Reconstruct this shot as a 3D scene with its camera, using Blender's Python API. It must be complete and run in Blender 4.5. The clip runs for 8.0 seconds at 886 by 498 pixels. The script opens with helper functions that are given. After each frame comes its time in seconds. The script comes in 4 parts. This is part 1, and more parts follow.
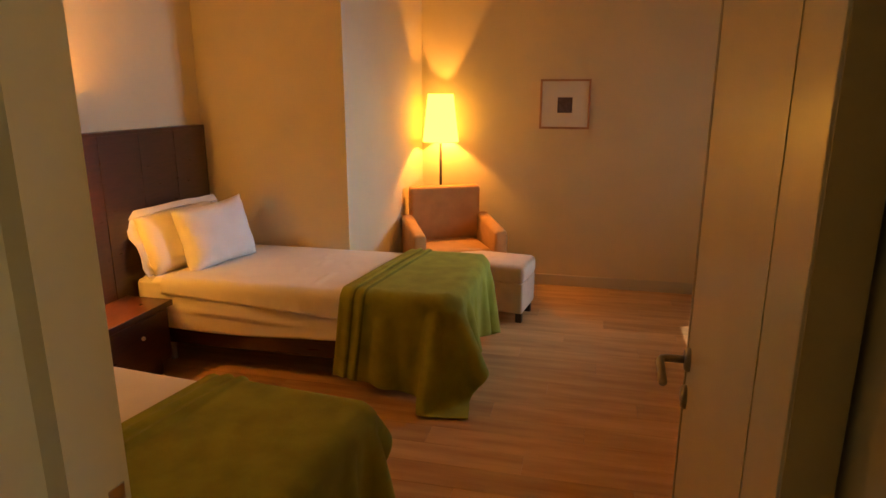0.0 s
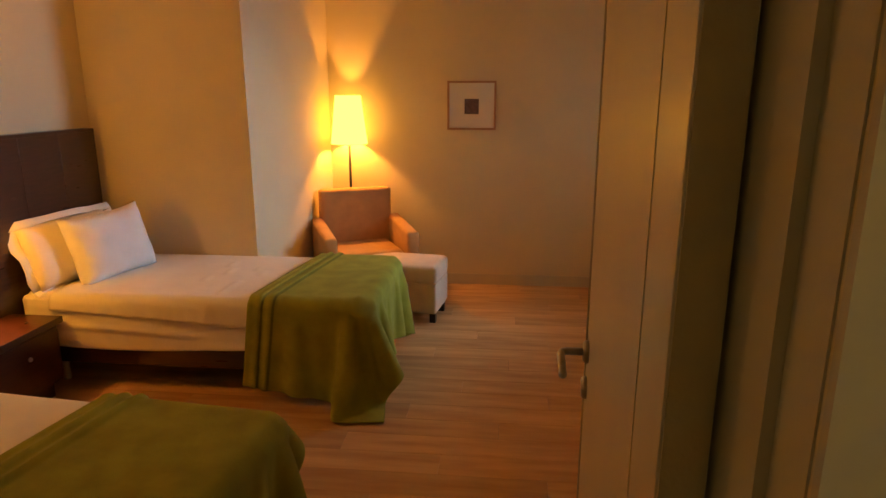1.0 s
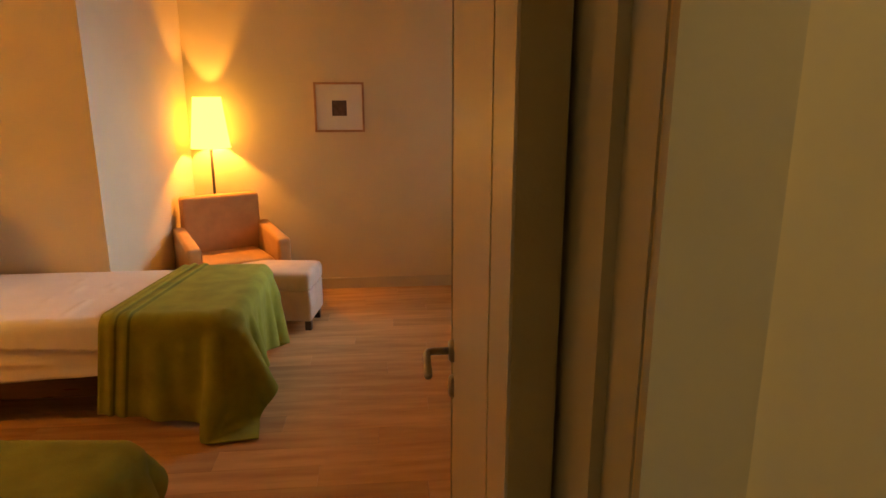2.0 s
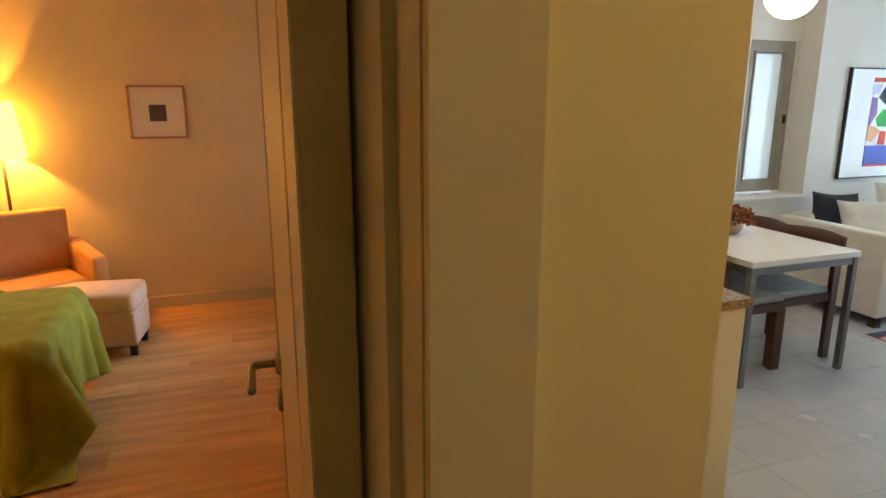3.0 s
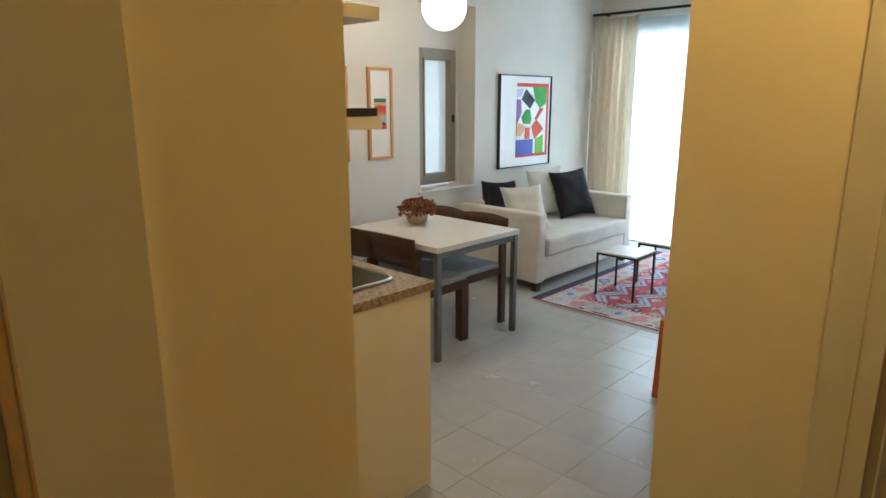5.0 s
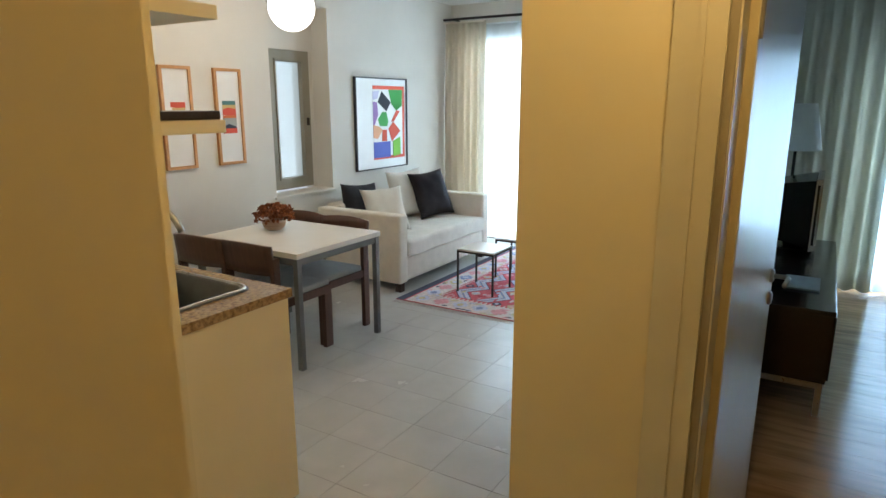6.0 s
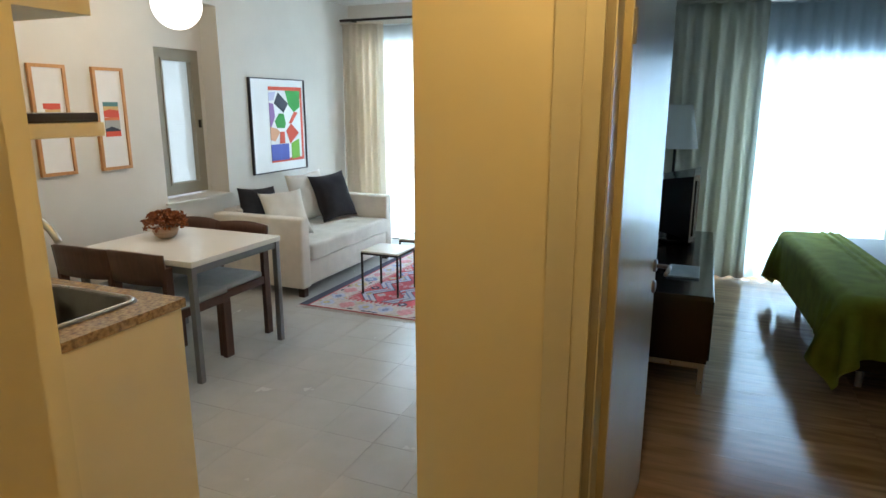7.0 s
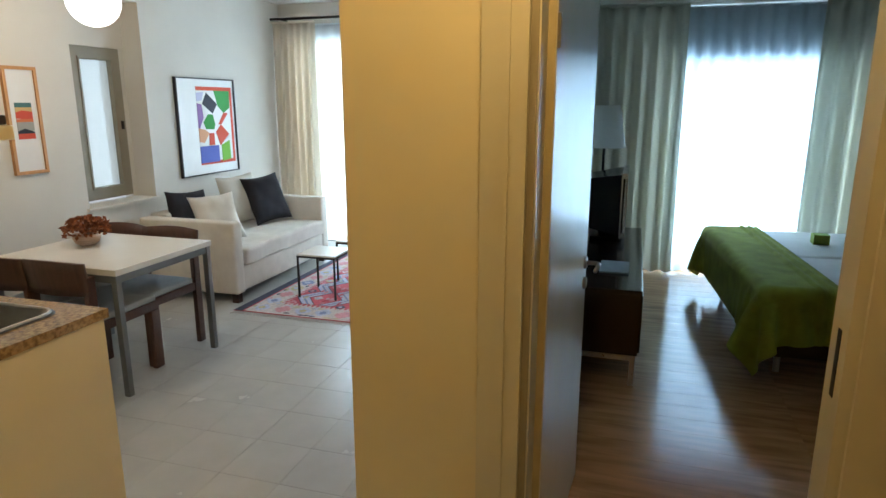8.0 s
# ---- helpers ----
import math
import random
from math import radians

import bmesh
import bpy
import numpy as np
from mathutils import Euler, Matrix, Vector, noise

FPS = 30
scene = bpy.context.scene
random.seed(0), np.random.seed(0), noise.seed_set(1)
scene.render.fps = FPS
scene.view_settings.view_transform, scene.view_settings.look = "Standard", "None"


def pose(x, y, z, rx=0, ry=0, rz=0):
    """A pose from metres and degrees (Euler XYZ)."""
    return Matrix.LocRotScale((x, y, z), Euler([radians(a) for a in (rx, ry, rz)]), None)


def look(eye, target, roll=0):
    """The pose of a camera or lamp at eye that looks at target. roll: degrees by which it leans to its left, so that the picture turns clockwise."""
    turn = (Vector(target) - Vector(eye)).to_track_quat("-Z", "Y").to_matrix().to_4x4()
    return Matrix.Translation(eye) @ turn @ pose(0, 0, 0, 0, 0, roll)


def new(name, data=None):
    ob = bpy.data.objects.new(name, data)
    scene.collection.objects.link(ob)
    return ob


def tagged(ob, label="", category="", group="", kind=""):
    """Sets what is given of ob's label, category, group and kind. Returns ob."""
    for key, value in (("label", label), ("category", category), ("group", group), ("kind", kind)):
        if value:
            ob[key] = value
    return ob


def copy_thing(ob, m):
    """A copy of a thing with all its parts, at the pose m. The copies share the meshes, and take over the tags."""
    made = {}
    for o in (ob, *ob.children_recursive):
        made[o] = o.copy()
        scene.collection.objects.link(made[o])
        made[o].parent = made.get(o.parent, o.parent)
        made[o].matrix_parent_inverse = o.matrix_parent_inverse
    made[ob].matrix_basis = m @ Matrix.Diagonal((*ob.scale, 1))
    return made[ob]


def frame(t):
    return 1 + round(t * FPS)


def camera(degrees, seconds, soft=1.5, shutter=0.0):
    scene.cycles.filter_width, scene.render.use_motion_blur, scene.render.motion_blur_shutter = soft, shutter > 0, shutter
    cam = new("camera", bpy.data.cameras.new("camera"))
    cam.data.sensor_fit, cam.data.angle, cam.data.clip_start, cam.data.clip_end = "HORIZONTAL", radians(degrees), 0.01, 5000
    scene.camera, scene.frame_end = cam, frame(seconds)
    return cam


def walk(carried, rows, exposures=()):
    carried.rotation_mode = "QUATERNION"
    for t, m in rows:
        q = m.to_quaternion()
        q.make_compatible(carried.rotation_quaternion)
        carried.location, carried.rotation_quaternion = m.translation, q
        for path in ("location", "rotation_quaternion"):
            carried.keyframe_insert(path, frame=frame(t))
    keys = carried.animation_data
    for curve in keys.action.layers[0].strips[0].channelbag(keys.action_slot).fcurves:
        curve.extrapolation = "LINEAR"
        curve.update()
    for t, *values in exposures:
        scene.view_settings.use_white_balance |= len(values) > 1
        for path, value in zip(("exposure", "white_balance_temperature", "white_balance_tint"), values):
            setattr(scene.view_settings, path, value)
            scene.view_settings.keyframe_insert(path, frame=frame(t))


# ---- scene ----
cam = camera(70.47, 8.0)
PATH = [
    (0, pose(-0.0960, -0.0336, 1.5981, 75.962, 0, 13.540)),
    (0.5, pose(-0.0868, -0.0309, 1.5993, 75.979, 0, 10.599)),
    (1, pose(-0.0675, -0.0256, 1.6003, 76.069, 0, 5.681)),
    (2.5, pose(0.0000, 0.0000, 1.5947, 76.525, 0, -12.311)),
    (3, pose(0.0284, -0.0009, 1.5904, 76.650, 0, -19.752)),
    (3.5, pose(0.0426, -0.0082, 1.5908, 76.683, 0, -25.797)),
    (4, pose(0.0585, -0.0152, 1.5924, 76.655, 0, -32.256)),
    (4.5, pose(0.0744, -0.0217, 1.5951, 76.613, 0, -38.748)),
    (5, pose(0.0813, -0.0455, 1.6026, 76.681, 0, -46.251)),
    (6.5, pose(0.1051, -0.0887, 1.6023, 76.980, 0, -63.455)),
    (7, pose(0.1010, -0.1014, 1.6024, 77.014, 0, -67.443)),
    (7.5, pose(0.1021, -0.1112, 1.6050, 76.999, 0, -70.602)),
    (8, pose(0.1052, -0.1192, 1.6083, 77.007, 0, -73.101)),
]
walk(cam, PATH, exposures=[(0.0, -0.32), (1.0, -0.32), (2.5, 0.11), (3.0, 0.30), (3.5, 0.37), (4.5, 0.12), (5.0, 0.08), (6.5, 0.13), (8.0, 0.10)])

# ---- world, windows' daylight, lamps ----
world = bpy.data.worlds.new("daylight")
scene.world = world
world.use_nodes = True
wn = world.node_tree
sky = wn.nodes.new("ShaderNodeTexSky")
sky.sky_type, sky.sun_disc = "NISHITA", False
sky.sun_elevation, sky.sun_rotation = radians(71), radians(63)
wn.nodes["Background"].inputs["Strength"].default_value = 0.12
wn.links.new(sky.outputs["Color"], wn.nodes["Background"].inputs["Color"])

sun = new("sun", bpy.data.lights.new("sun", "SUN"))
sun.data.energy, sun.data.angle, sun.data.color = 2.5, radians(0.6), (1.0, 0.95, 0.87)
sun.matrix_world = look((6, 3, 20), (0, 0, 0))


def area_light(name, eye, target, w, h, watts, color):
    data = bpy.data.lights.new(name, "AREA")
    data.shape, data.size, data.size_y, data.energy, data.color = "RECTANGLE", w, h, watts, color
    ob = new(name, data)
    ob.matrix_world = look(eye, target)
    return ob


def point_light(name, place, watts, color, radius):
    data = bpy.data.lights.new(name, "POINT")
    data.energy, data.color, data.shadow_soft_size = watts, color, radius
    ob = new(name, data)
    ob.location = place
    return ob


DAY = (0.71, 0.865, 1.0)
WARM = (1.0, 0.37, 0.055)
balcony = area_light("balcony_daylight", (7.22, 2.40, 1.25), (3.0, 2.30, 0.60), 2.2, 2.25, 275, DAY)
balcony.data.spread = radians(140)
area_light("bedroom_daylight", (6.86, -1.18, 0.92), (3.0, -1.18, 0.85), 1.4, 1.75, 150, (0.50, 0.74, 1.0))
side_day = area_light("side_window_daylight", (1.26, 4.47, 1.48), (-2.2, 3.05, 0.6), 0.5, 1.3, 12, (0.64, 0.80, 1.0))
side_day.data.spread = radians(78)
point_light("floor_lamp_bulb", (-1.335, 5.03, 1.335), 70, WARM, 0.025)
point_light("bedside_lamp_bulb", (-2.60, 2.545, 1.06), 140, WARM, 0.03)
point_light("pendant_bulb", (3.19, 2.92, 2.19), 18, (1.0, 0.80, 0.56), 0.12)
point_light("hall_lamp_bulb", (1.26, 0.05, 2.52), 26, (1.0, 0.66, 0.25), 0.07)


# ---- materials ----
def material(name, color, rough=0.6, metal=0.0, vary=0.12, scale=6.0, bump=0.15, bump_scale=180.0, stretch=(1, 1, 1), other=None, spread=0.0, coat=0.0):
    """A surface with blotches of a second tone and a fine relief; spread: how much each object differs in tone."""
    m = bpy.data.materials.new(name)
    m.use_nodes = True
    nt = m.node_tree
    b = nt.nodes["Principled BSDF"]
    tc = nt.nodes.new("ShaderNodeTexCoord")
    mp = nt.nodes.new("ShaderNodeMapping")
    mp.inputs["Scale"].default_value = stretch
    nt.links.new(tc.outputs["Object"], mp.inputs["Vector"])
    big = nt.nodes.new("ShaderNodeTexNoise")
    big.inputs["Scale"].default_value, big.inputs["Detail"].default_value = scale, 6
    fine = nt.nodes.new("ShaderNodeTexNoise")
    fine.inputs["Scale"].default_value, fine.inputs["Detail"].default_value = bump_scale, 4
    for n in (big, fine):
        nt.links.new(mp.outputs["Vector"], n.inputs["Vector"])
    mix = nt.nodes.new("ShaderNodeMix")
    mix.data_type = "RGBA"
    mix.inputs["A"].default_value = (*color, 1)
    mix.inputs["B"].default_value = (*(other or tuple(c * (1 - 2.2 * vary) for c in color)), 1)
    ramp = nt.nodes.new("ShaderNodeMapRange")
    ramp.inputs["From Min"].default_value, ramp.inputs["From Max"].default_value = 0.35, 0.7
    nt.links.new(big.outputs["Fac"], ramp.inputs["Value"])
    nt.links.new(ramp.outputs["Result"], mix.inputs["Factor"])
    col = mix.outputs["Result"]
    if spread:
        info = nt.nodes.new("ShaderNodeObjectInfo")
        rng = nt.nodes.new("ShaderNodeMapRange")
        rng.inputs["To Min"].default_value, rng.inputs["To Max"].default_value = 1 - spread, 1 + spread
        nt.links.new(info.outputs["Random"], rng.inputs["Value"])
        hsv = nt.nodes.new("ShaderNodeHueSaturation")
        nt.links.new(rng.outputs["Result"], hsv.inputs["Value"])
        nt.links.new(col, hsv.inputs["Color"])
        col = hsv.outputs["Color"]
        add = nt.nodes.new("ShaderNodeVectorMath")
        add.operation = "ADD"
        cmb = nt.nodes.new("ShaderNodeCombineXYZ")
        k = nt.nodes.new("ShaderNodeMath")
        k.operation = "MULTIPLY"
        k.inputs[1].default_value = 40
        nt.links.new(info.outputs["Random"], k.inputs[0])
        nt.links.new(k.outputs[0], cmb.inputs["Z"])
        nt.links.new(tc.outputs["Object"], add.inputs[0])
        nt.links.new(cmb.outputs[0], add.inputs[1])
        nt.links.new(add.outputs[0], mp.inputs["Vector"])
    nt.links.new(col, b.inputs["Base Color"])
    b.inputs["Metallic"].default_value = metal
    rr = nt.nodes.new("ShaderNodeMapRange")
    rr.inputs["To Min"].default_value, rr.inputs["To Max"].default_value = max(rough - 0.5 * vary, 0.02), min(rough + 0.7 * vary, 1)
    nt.links.new(big.outputs["Fac"], rr.inputs["Value"])
    nt.links.new(rr.outputs["Result"], b.inputs["Roughness"])
    if coat:
        b.inputs["Coat Weight"].default_value, b.inputs["Coat Roughness"].default_value = coat, 0.12
    if bump:
        bp = nt.nodes.new("ShaderNodeBump")
        bp.inputs["Strength"].default_value, bp.inputs["Distance"].default_value = bump, 0.004
        nt.links.new(fine.outputs["Fac"], bp.inputs["Height"])
        nt.links.new(bp.outputs["Normal"], b.inputs["Normal"])
    return m


def glowing(name, color, strength):
    m = bpy.data.materials.new(name)
    m.use_nodes = True
    nt = m.node_tree
    e = nt.nodes.new("ShaderNodeEmission")
    e.inputs["Color"].default_value, e.inputs["Strength"].default_value = (*color, 1), strength
    nt.links.new(e.outputs[0], nt.nodes["Material Output"].inputs["Surface"])
    return m


def thin_cloth(name, color, through_share, clear=0.0):
    """Cloth that lets part of the light through; clear: share of open weave."""
    m = bpy.data.materials.new(name)
    m.use_nodes = True
    nt = m.node_tree
    nt.nodes.remove(nt.nodes["Principled BSDF"])
    d, t, p = (nt.nodes.new("ShaderNodeBsdf" + k) for k in ("Diffuse", "Translucent", "Transparent"))
    n = nt.nodes.new("ShaderNodeTexNoise")
    n.inputs["Scale"].default_value = 30
    tc = nt.nodes.new("ShaderNodeTexCoord")
    nt.links.new(tc.outputs["Object"], n.inputs["Vector"])
    mixc = nt.nodes.new("ShaderNodeMix")
    mixc.data_type = "RGBA"
    mixc.inputs["A"].default_value = (*color, 1)
    mixc.inputs["B"].default_value = (*(c * 0.94 for c in color), 1)
    nt.links.new(n.outputs["Fac"], mixc.inputs["Factor"])
    for x in (d, t):
        nt.links.new(mixc.outputs["Result"], x.inputs["Color"])
    a, c = nt.nodes.new("ShaderNodeMixShader"), nt.nodes.new("ShaderNodeMixShader")
    a.inputs[0].default_value, c.inputs[0].default_value = through_share, clear
    nt.links.new(d.outputs[0], a.inputs[1]), nt.links.new(t.outputs[0], a.inputs[2])
    nt.links.new(a.outputs[0], c.inputs[1]), nt.links.new(p.outputs[0], c.inputs[2])
    nt.links.new(c.outputs[0], nt.nodes["Material Output"].inputs["Surface"])
    return m


def clear_glass(name):
    m = bpy.data.materials.new(name)
    m.use_nodes = True
    b = m.node_tree.nodes["Principled BSDF"]
    b.inputs["Transmission Weight"].default_value, b.inputs["Roughness"].default_value, b.inputs["IOR"].default_value = 1, 0.01, 1.45
    return m


WALL = material("cream_wall_paint", (0.74, 0.648, 0.43), 0.75, vary=0.025, scale=2.5, bump=0.03, bump_scale=260)
WHITE_WALL = material("white_wall_paint", (0.69, 0.66, 0.60), 0.75, vary=0.03, scale=2.5, bump=0.03, bump_scale=260)
CEILING = material("ceiling_paint", (0.78, 0.77, 0.74), 0.85, vary=0.02, scale=2)
TRIM = material("painted_trim", (0.62, 0.57, 0.43), 0.42, vary=0.03, scale=5, bump=0.05)
DOOR_PAINT = material("satin_door_paint", (0.66, 0.62, 0.52), 0.24, vary=0.03, scale=4, bump=0.015)
FAR_PLANK = material("brown_laminate", (0.47, 0.265, 0.135), 0.12, vary=0.10, scale=3.5, bump=0.04, bump_scale=60, stretch=(6, 0.8, 6), spread=0.06, other=(0.27, 0.155, 0.08))
PLANK = material("oak_laminate", (0.65, 0.39, 0.165), 0.32, vary=0.16, scale=3.0, bump=0.06, bump_scale=60, stretch=(0.8, 6, 6), spread=0.14, other=(0.47, 0.245, 0.095))
SUBFLOOR = material("floor_joint", (0.20, 0.12, 0.06), 0.8)
TILE = material("grey_stone_tile", (0.50, 0.50, 0.485), 0.26, vary=0.04, scale=5, bump=0.05, bump_scale=120, spread=0.008)
GROUT = material("grey_grout", (0.44, 0.44, 0.425), 0.6)
DARK_WOOD = material("dark_reddish_veneer", (0.042, 0.013, 0.007), 0.30, vary=0.2, scale=5, bump=0.06, bump_scale=80, stretch=(1.5, 1.5, 14), coat=0.25)
BROWN_WOOD = material("brown_stained_wood", (0.078, 0.031, 0.019), 0.38, vary=0.12, scale=5, bump=0.08, bump_scale=90, stretch=(10, 10, 1.5))
BLACK_WOOD = material("black_brown_lacquer", (0.028, 0.015, 0.012), 0.2, vary=0.15, scale=4, bump=0.04, coat=0.4)
SHEET = material("white_cotton", (0.84, 0.80, 0.73), 0.85, vary=0.03, scale=6, bump=0.2, bump_scale=40)
PILLOW = material("white_pillow_cotton", (0.88, 0.88, 0.89), 0.85, vary=0.03, scale=8, bump=0.25, bump_scale=30)
GREEN = material("olive_green_fleece", (0.33, 0.35, 0.034), 0.95, vary=0.12, scale=9, bump=0.5, bump_scale=320)
# darker green for the shadow line painted beside each fold ridge
GREEN_FOLD_SHADE = material("fold_shade_green", (0.18, 0.20, 0.02), 0.95, vary=0.1, scale=9, bump=0.5, bump_scale=320)
TAN = material("tan_upholstery", (0.60, 0.325, 0.115), 0.9, vary=0.07, scale=10, bump=0.35, bump_scale=380)
STONE_CLOTH = material("pale_ottoman_cloth", (0.70, 0.54, 0.39), 0.9, vary=0.06, scale=10, bump=0.35, bump_scale=380)
SOFA = material("beige_sofa_cloth", (0.74, 0.69, 0.61), 0.92, vary=0.05, scale=9, bump=0.35, bump_scale=360)
OFFWHITE = material("offwhite_cushion_cloth", (0.74, 0.70, 0.63), 0.92, vary=0.05, scale=9, bump=0.3, bump_scale=300)
CHARCOAL = material("charcoal_cushion_cloth", (0.022, 0.020, 0.026), 0.9, vary=0.15, scale=9, bump=0.3, bump_scale=300)
GREY_PAD = material("blue_grey_seat_cloth", (0.34, 0.37, 0.39), 0.9, vary=0.06, scale=12, bump=0.3, bump_scale=300)
STEEL = material("brushed_steel", (0.62, 0.60, 0.57), 0.28, metal=1.0, vary=0.06, scale=20, bump=0.05)
HANDLE = material("worn_handle_steel", (0.36, 0.35, 0.34), 0.3, metal=1.0, vary=0.08, scale=20, bump=0.05)
SINK_STEEL = material("dull_sink_steel", (0.17, 0.165, 0.16), 0.30, metal=1.0, vary=0.06, scale=20, bump=0.05)
GREY_METAL = material("grey_painted_metal", (0.20, 0.21, 0.22), 0.4, metal=0.6, vary=0.05, scale=10)
DARK_METAL = material("dark_metal", (0.05, 0.045, 0.04), 0.4, metal=0.7, vary=0.08, scale=20)
# ochre that puts the hinge edge's shade into its colour
HINGE_SHADE = material("hinge_shade_ochre", (0.55, 0.46, 0.27), 0.5, vary=0.06, scale=8)
SEAL = material("brown_rubber_seal", (0.34, 0.29, 0.20), 0.6, vary=0.05)
TABLE_WHITE = material("white_laminate", (0.80, 0.79, 0.76), 0.25, vary=0.02, scale=6, bump=0.03)
CABINET = material("cream_cabinet_front", (0.78, 0.68, 0.46), 0.45, vary=0.02, scale=4, bump=0.04)
GRANITE = material("speckled_brown_granite", (0.44, 0.29, 0.13), 0.12, vary=0.25, scale=60, bump=0.02, other=(0.12, 0.07, 0.03))
PINE = material("orange_pine_frame", (0.56, 0.27, 0.09), 0.45, vary=0.1, scale=12, stretch=(4, 4, 1))
PINK_WOOD = material("pale_cherry_frame", (0.46, 0.26, 0.16), 0.45, vary=0.1, scale=12)
BLACK_FRAME = material("black_picture_frame", (0.018, 0.018, 0.020), 0.35, vary=0.1, scale=12)
PAPER = material("white_mount_paper", (0.80, 0.79, 0.77), 0.8, vary=0.02, scale=8, bump=0.0, coat=0.8)
WINDOW_PAINT = material("grey_green_window_frame", (0.29, 0.265, 0.205), 0.4, vary=0.05, scale=8, bump=0.05)
BLIND = thin_cloth("white_blind", (0.90, 0.93, 0.92), 0.85)
CURTAIN = thin_cloth("cream_curtain_cloth", (0.84, 0.77, 0.66), 0.5)
GREY_CURTAIN = thin_cloth("pale_grey_curtain_cloth", (0.74, 0.72, 0.63), 0.42)
SHEER = thin_cloth("white_sheer", (0.86, 0.92, 0.95), 0.7, 0.12)
SHADE_LIT = glowing("lit_lamp_shade", (1.0, 0.42, 0.045), 8.5)
SHADE_GLOW = glowing("lit_bedside_shade", (1.0, 0.38, 0.03), 52.0)
GLOBE = glowing("lit_white_globe", (1.0, 0.96, 0.90), 3.0)
ROLLER = thin_cloth("grey_roller_cloth", (0.50, 0.55, 0.60), 0.2)
SHADE_OFF = thin_cloth("unlit_white_shade", (0.92, 0.92, 0.90), 0.6)
OUTSIDE = glowing("overexposed_daylight", (0.80, 0.92, 1.0), 1.6)
GLASS = clear_glass("window_glass")
SCREEN = material("black_screen", (0.012, 0.013, 0.016), 0.12, vary=0.1)
SILVER = material("silver_plastic", (0.80, 0.82, 0.84), 0.22, metal=0.8, vary=0.04)
ORANGE = material("orange_red_plastic", (0.62, 0.11, 0.02), 0.4, vary=0.06)
PURPLE = material("purple_grey_print", (0.13, 0.10, 0.13), 0.8, vary=0.15, scale=40)
LEAFY = material("dry_russet_flowers", (0.34, 0.11, 0.035), 0.8, vary=0.35, scale=45, other=(0.10, 0.03, 0.018))
POT = material("banded_terracotta", (0.62, 0.46, 0.36), 0.6, vary=0.2, scale=9, stretch=(0.2, 0.2, 12))
GREENBOX = material("lime_green_card", (0.33, 0.44, 0.06), 0.7, vary=0.06)
PAINTS = {
    "red": material("red_print", (0.62, 0.07, 0.03), 0.7, vary=0.05), "green": material("green_print", (0.03, 0.30, 0.05), 0.7, vary=0.05),
    "blue": material("blue_print", (0.07, 0.10, 0.42), 0.7, vary=0.05), "ink": material("ink_print", (0.025, 0.03, 0.05), 0.7, vary=0.05),
    "lime": material("lime_print", (0.16, 0.42, 0.03), 0.7, vary=0.05), "mauve": material("mauve_print", (0.27, 0.14, 0.36), 0.7, vary=0.05),
    "rust": material("rust_print", (0.66, 0.17, 0.05), 0.7, vary=0.05), "teal": material("teal_print", (0.06, 0.17, 0.17), 0.7, vary=0.05),
    "lilac": material("lilac_print", (0.52, 0.50, 0.66), 0.7, vary=0.05), "peach": material("peach_print", (0.72, 0.36, 0.20), 0.7, vary=0.06),
    "grey": material("grey_print", (0.36, 0.37, 0.34), 0.7, vary=0.06), "sand": material("sand_print", (0.62, 0.42, 0.16), 0.7, vary=0.05), "paper": PAPER}
KILIM = {k: material("kilim_" + k + "_wool", c, 0.95, vary=0.14, scale=40, bump=0.5, bump_scale=300) for k, c in (
    ("red", (0.56, 0.085, 0.11)), ("blue", (0.20, 0.25, 0.45)), ("cream", (0.63, 0.56, 0.54)), ("navy", (0.05, 0.055, 0.10)),
    ("rose", (0.66, 0.30, 0.33)), ("lilac", (0.50, 0.54, 0.70)), ("sand", (0.55, 0.47, 0.28)))}


# ---- building blocks ----
def add_box(bm, x0, x1, y0, y1, z0, z1, m=None):
    vs = [bm.verts.new((x, y, z)) for x in (x0, x1) for y in (y0, y1) for z in (z0, z1)]
    for f in ((0, 1, 3, 2), (4, 6, 7, 5), (0, 4, 5, 1), (2, 3, 7, 6), (0, 2, 6, 4), (1, 5, 7, 3)):
        bm.faces.new([vs[k] for k in f])
    if m is not None:
        bmesh.ops.transform(bm, matrix=m, verts=vs)
    return vs


def box(x0, x1, y0, y1, z0, z1, bevel=0.0, seg=2):
    bm = bmesh.new()
    add_box(bm, x0, x1, y0, y1, z0, z1)
    if bevel:
        bmesh.ops.bevel(bm, geom=bm.edges[:], offset=bevel, segments=seg, profile=0.6, affect="EDGES")
    return bm


def boxes(*rows):
    bm = bmesh.new()
    for r in rows:
        add_box(bm, *r)
    return bm


def tube(points, radius, sides=12):
    """A round bar through points."""
    bm = bmesh.new()
    rings = []
    pts = [Vector(p) for p in points]
    for k, p in enumerate(pts):
        way = (pts[min(k + 1, len(pts) - 1)] - pts[max(k - 1, 0)]).normalized()
        side = way.cross(Vector((0, 0, 1)) if abs(way.z) < 0.9 else Vector((1, 0, 0))).normalized()
        up = side.cross(way)
        rings.append([bm.verts.new(p + radius * (math.cos(a) * side + math.sin(a) * up)) for a in (2 * math.pi * j / sides for j in range(sides))])
    for a, b in zip(rings, rings[1:]):
        for j in range(sides):
            bm.faces.new((a[j], a[(j + 1) % sides], b[(j + 1) % sides], b[j]))
    bm.faces.new(rings[0][::-1]), bm.faces.new(rings[-1])
    bmesh.ops.recalc_face_normals(bm, faces=bm.faces[:])
    return bm


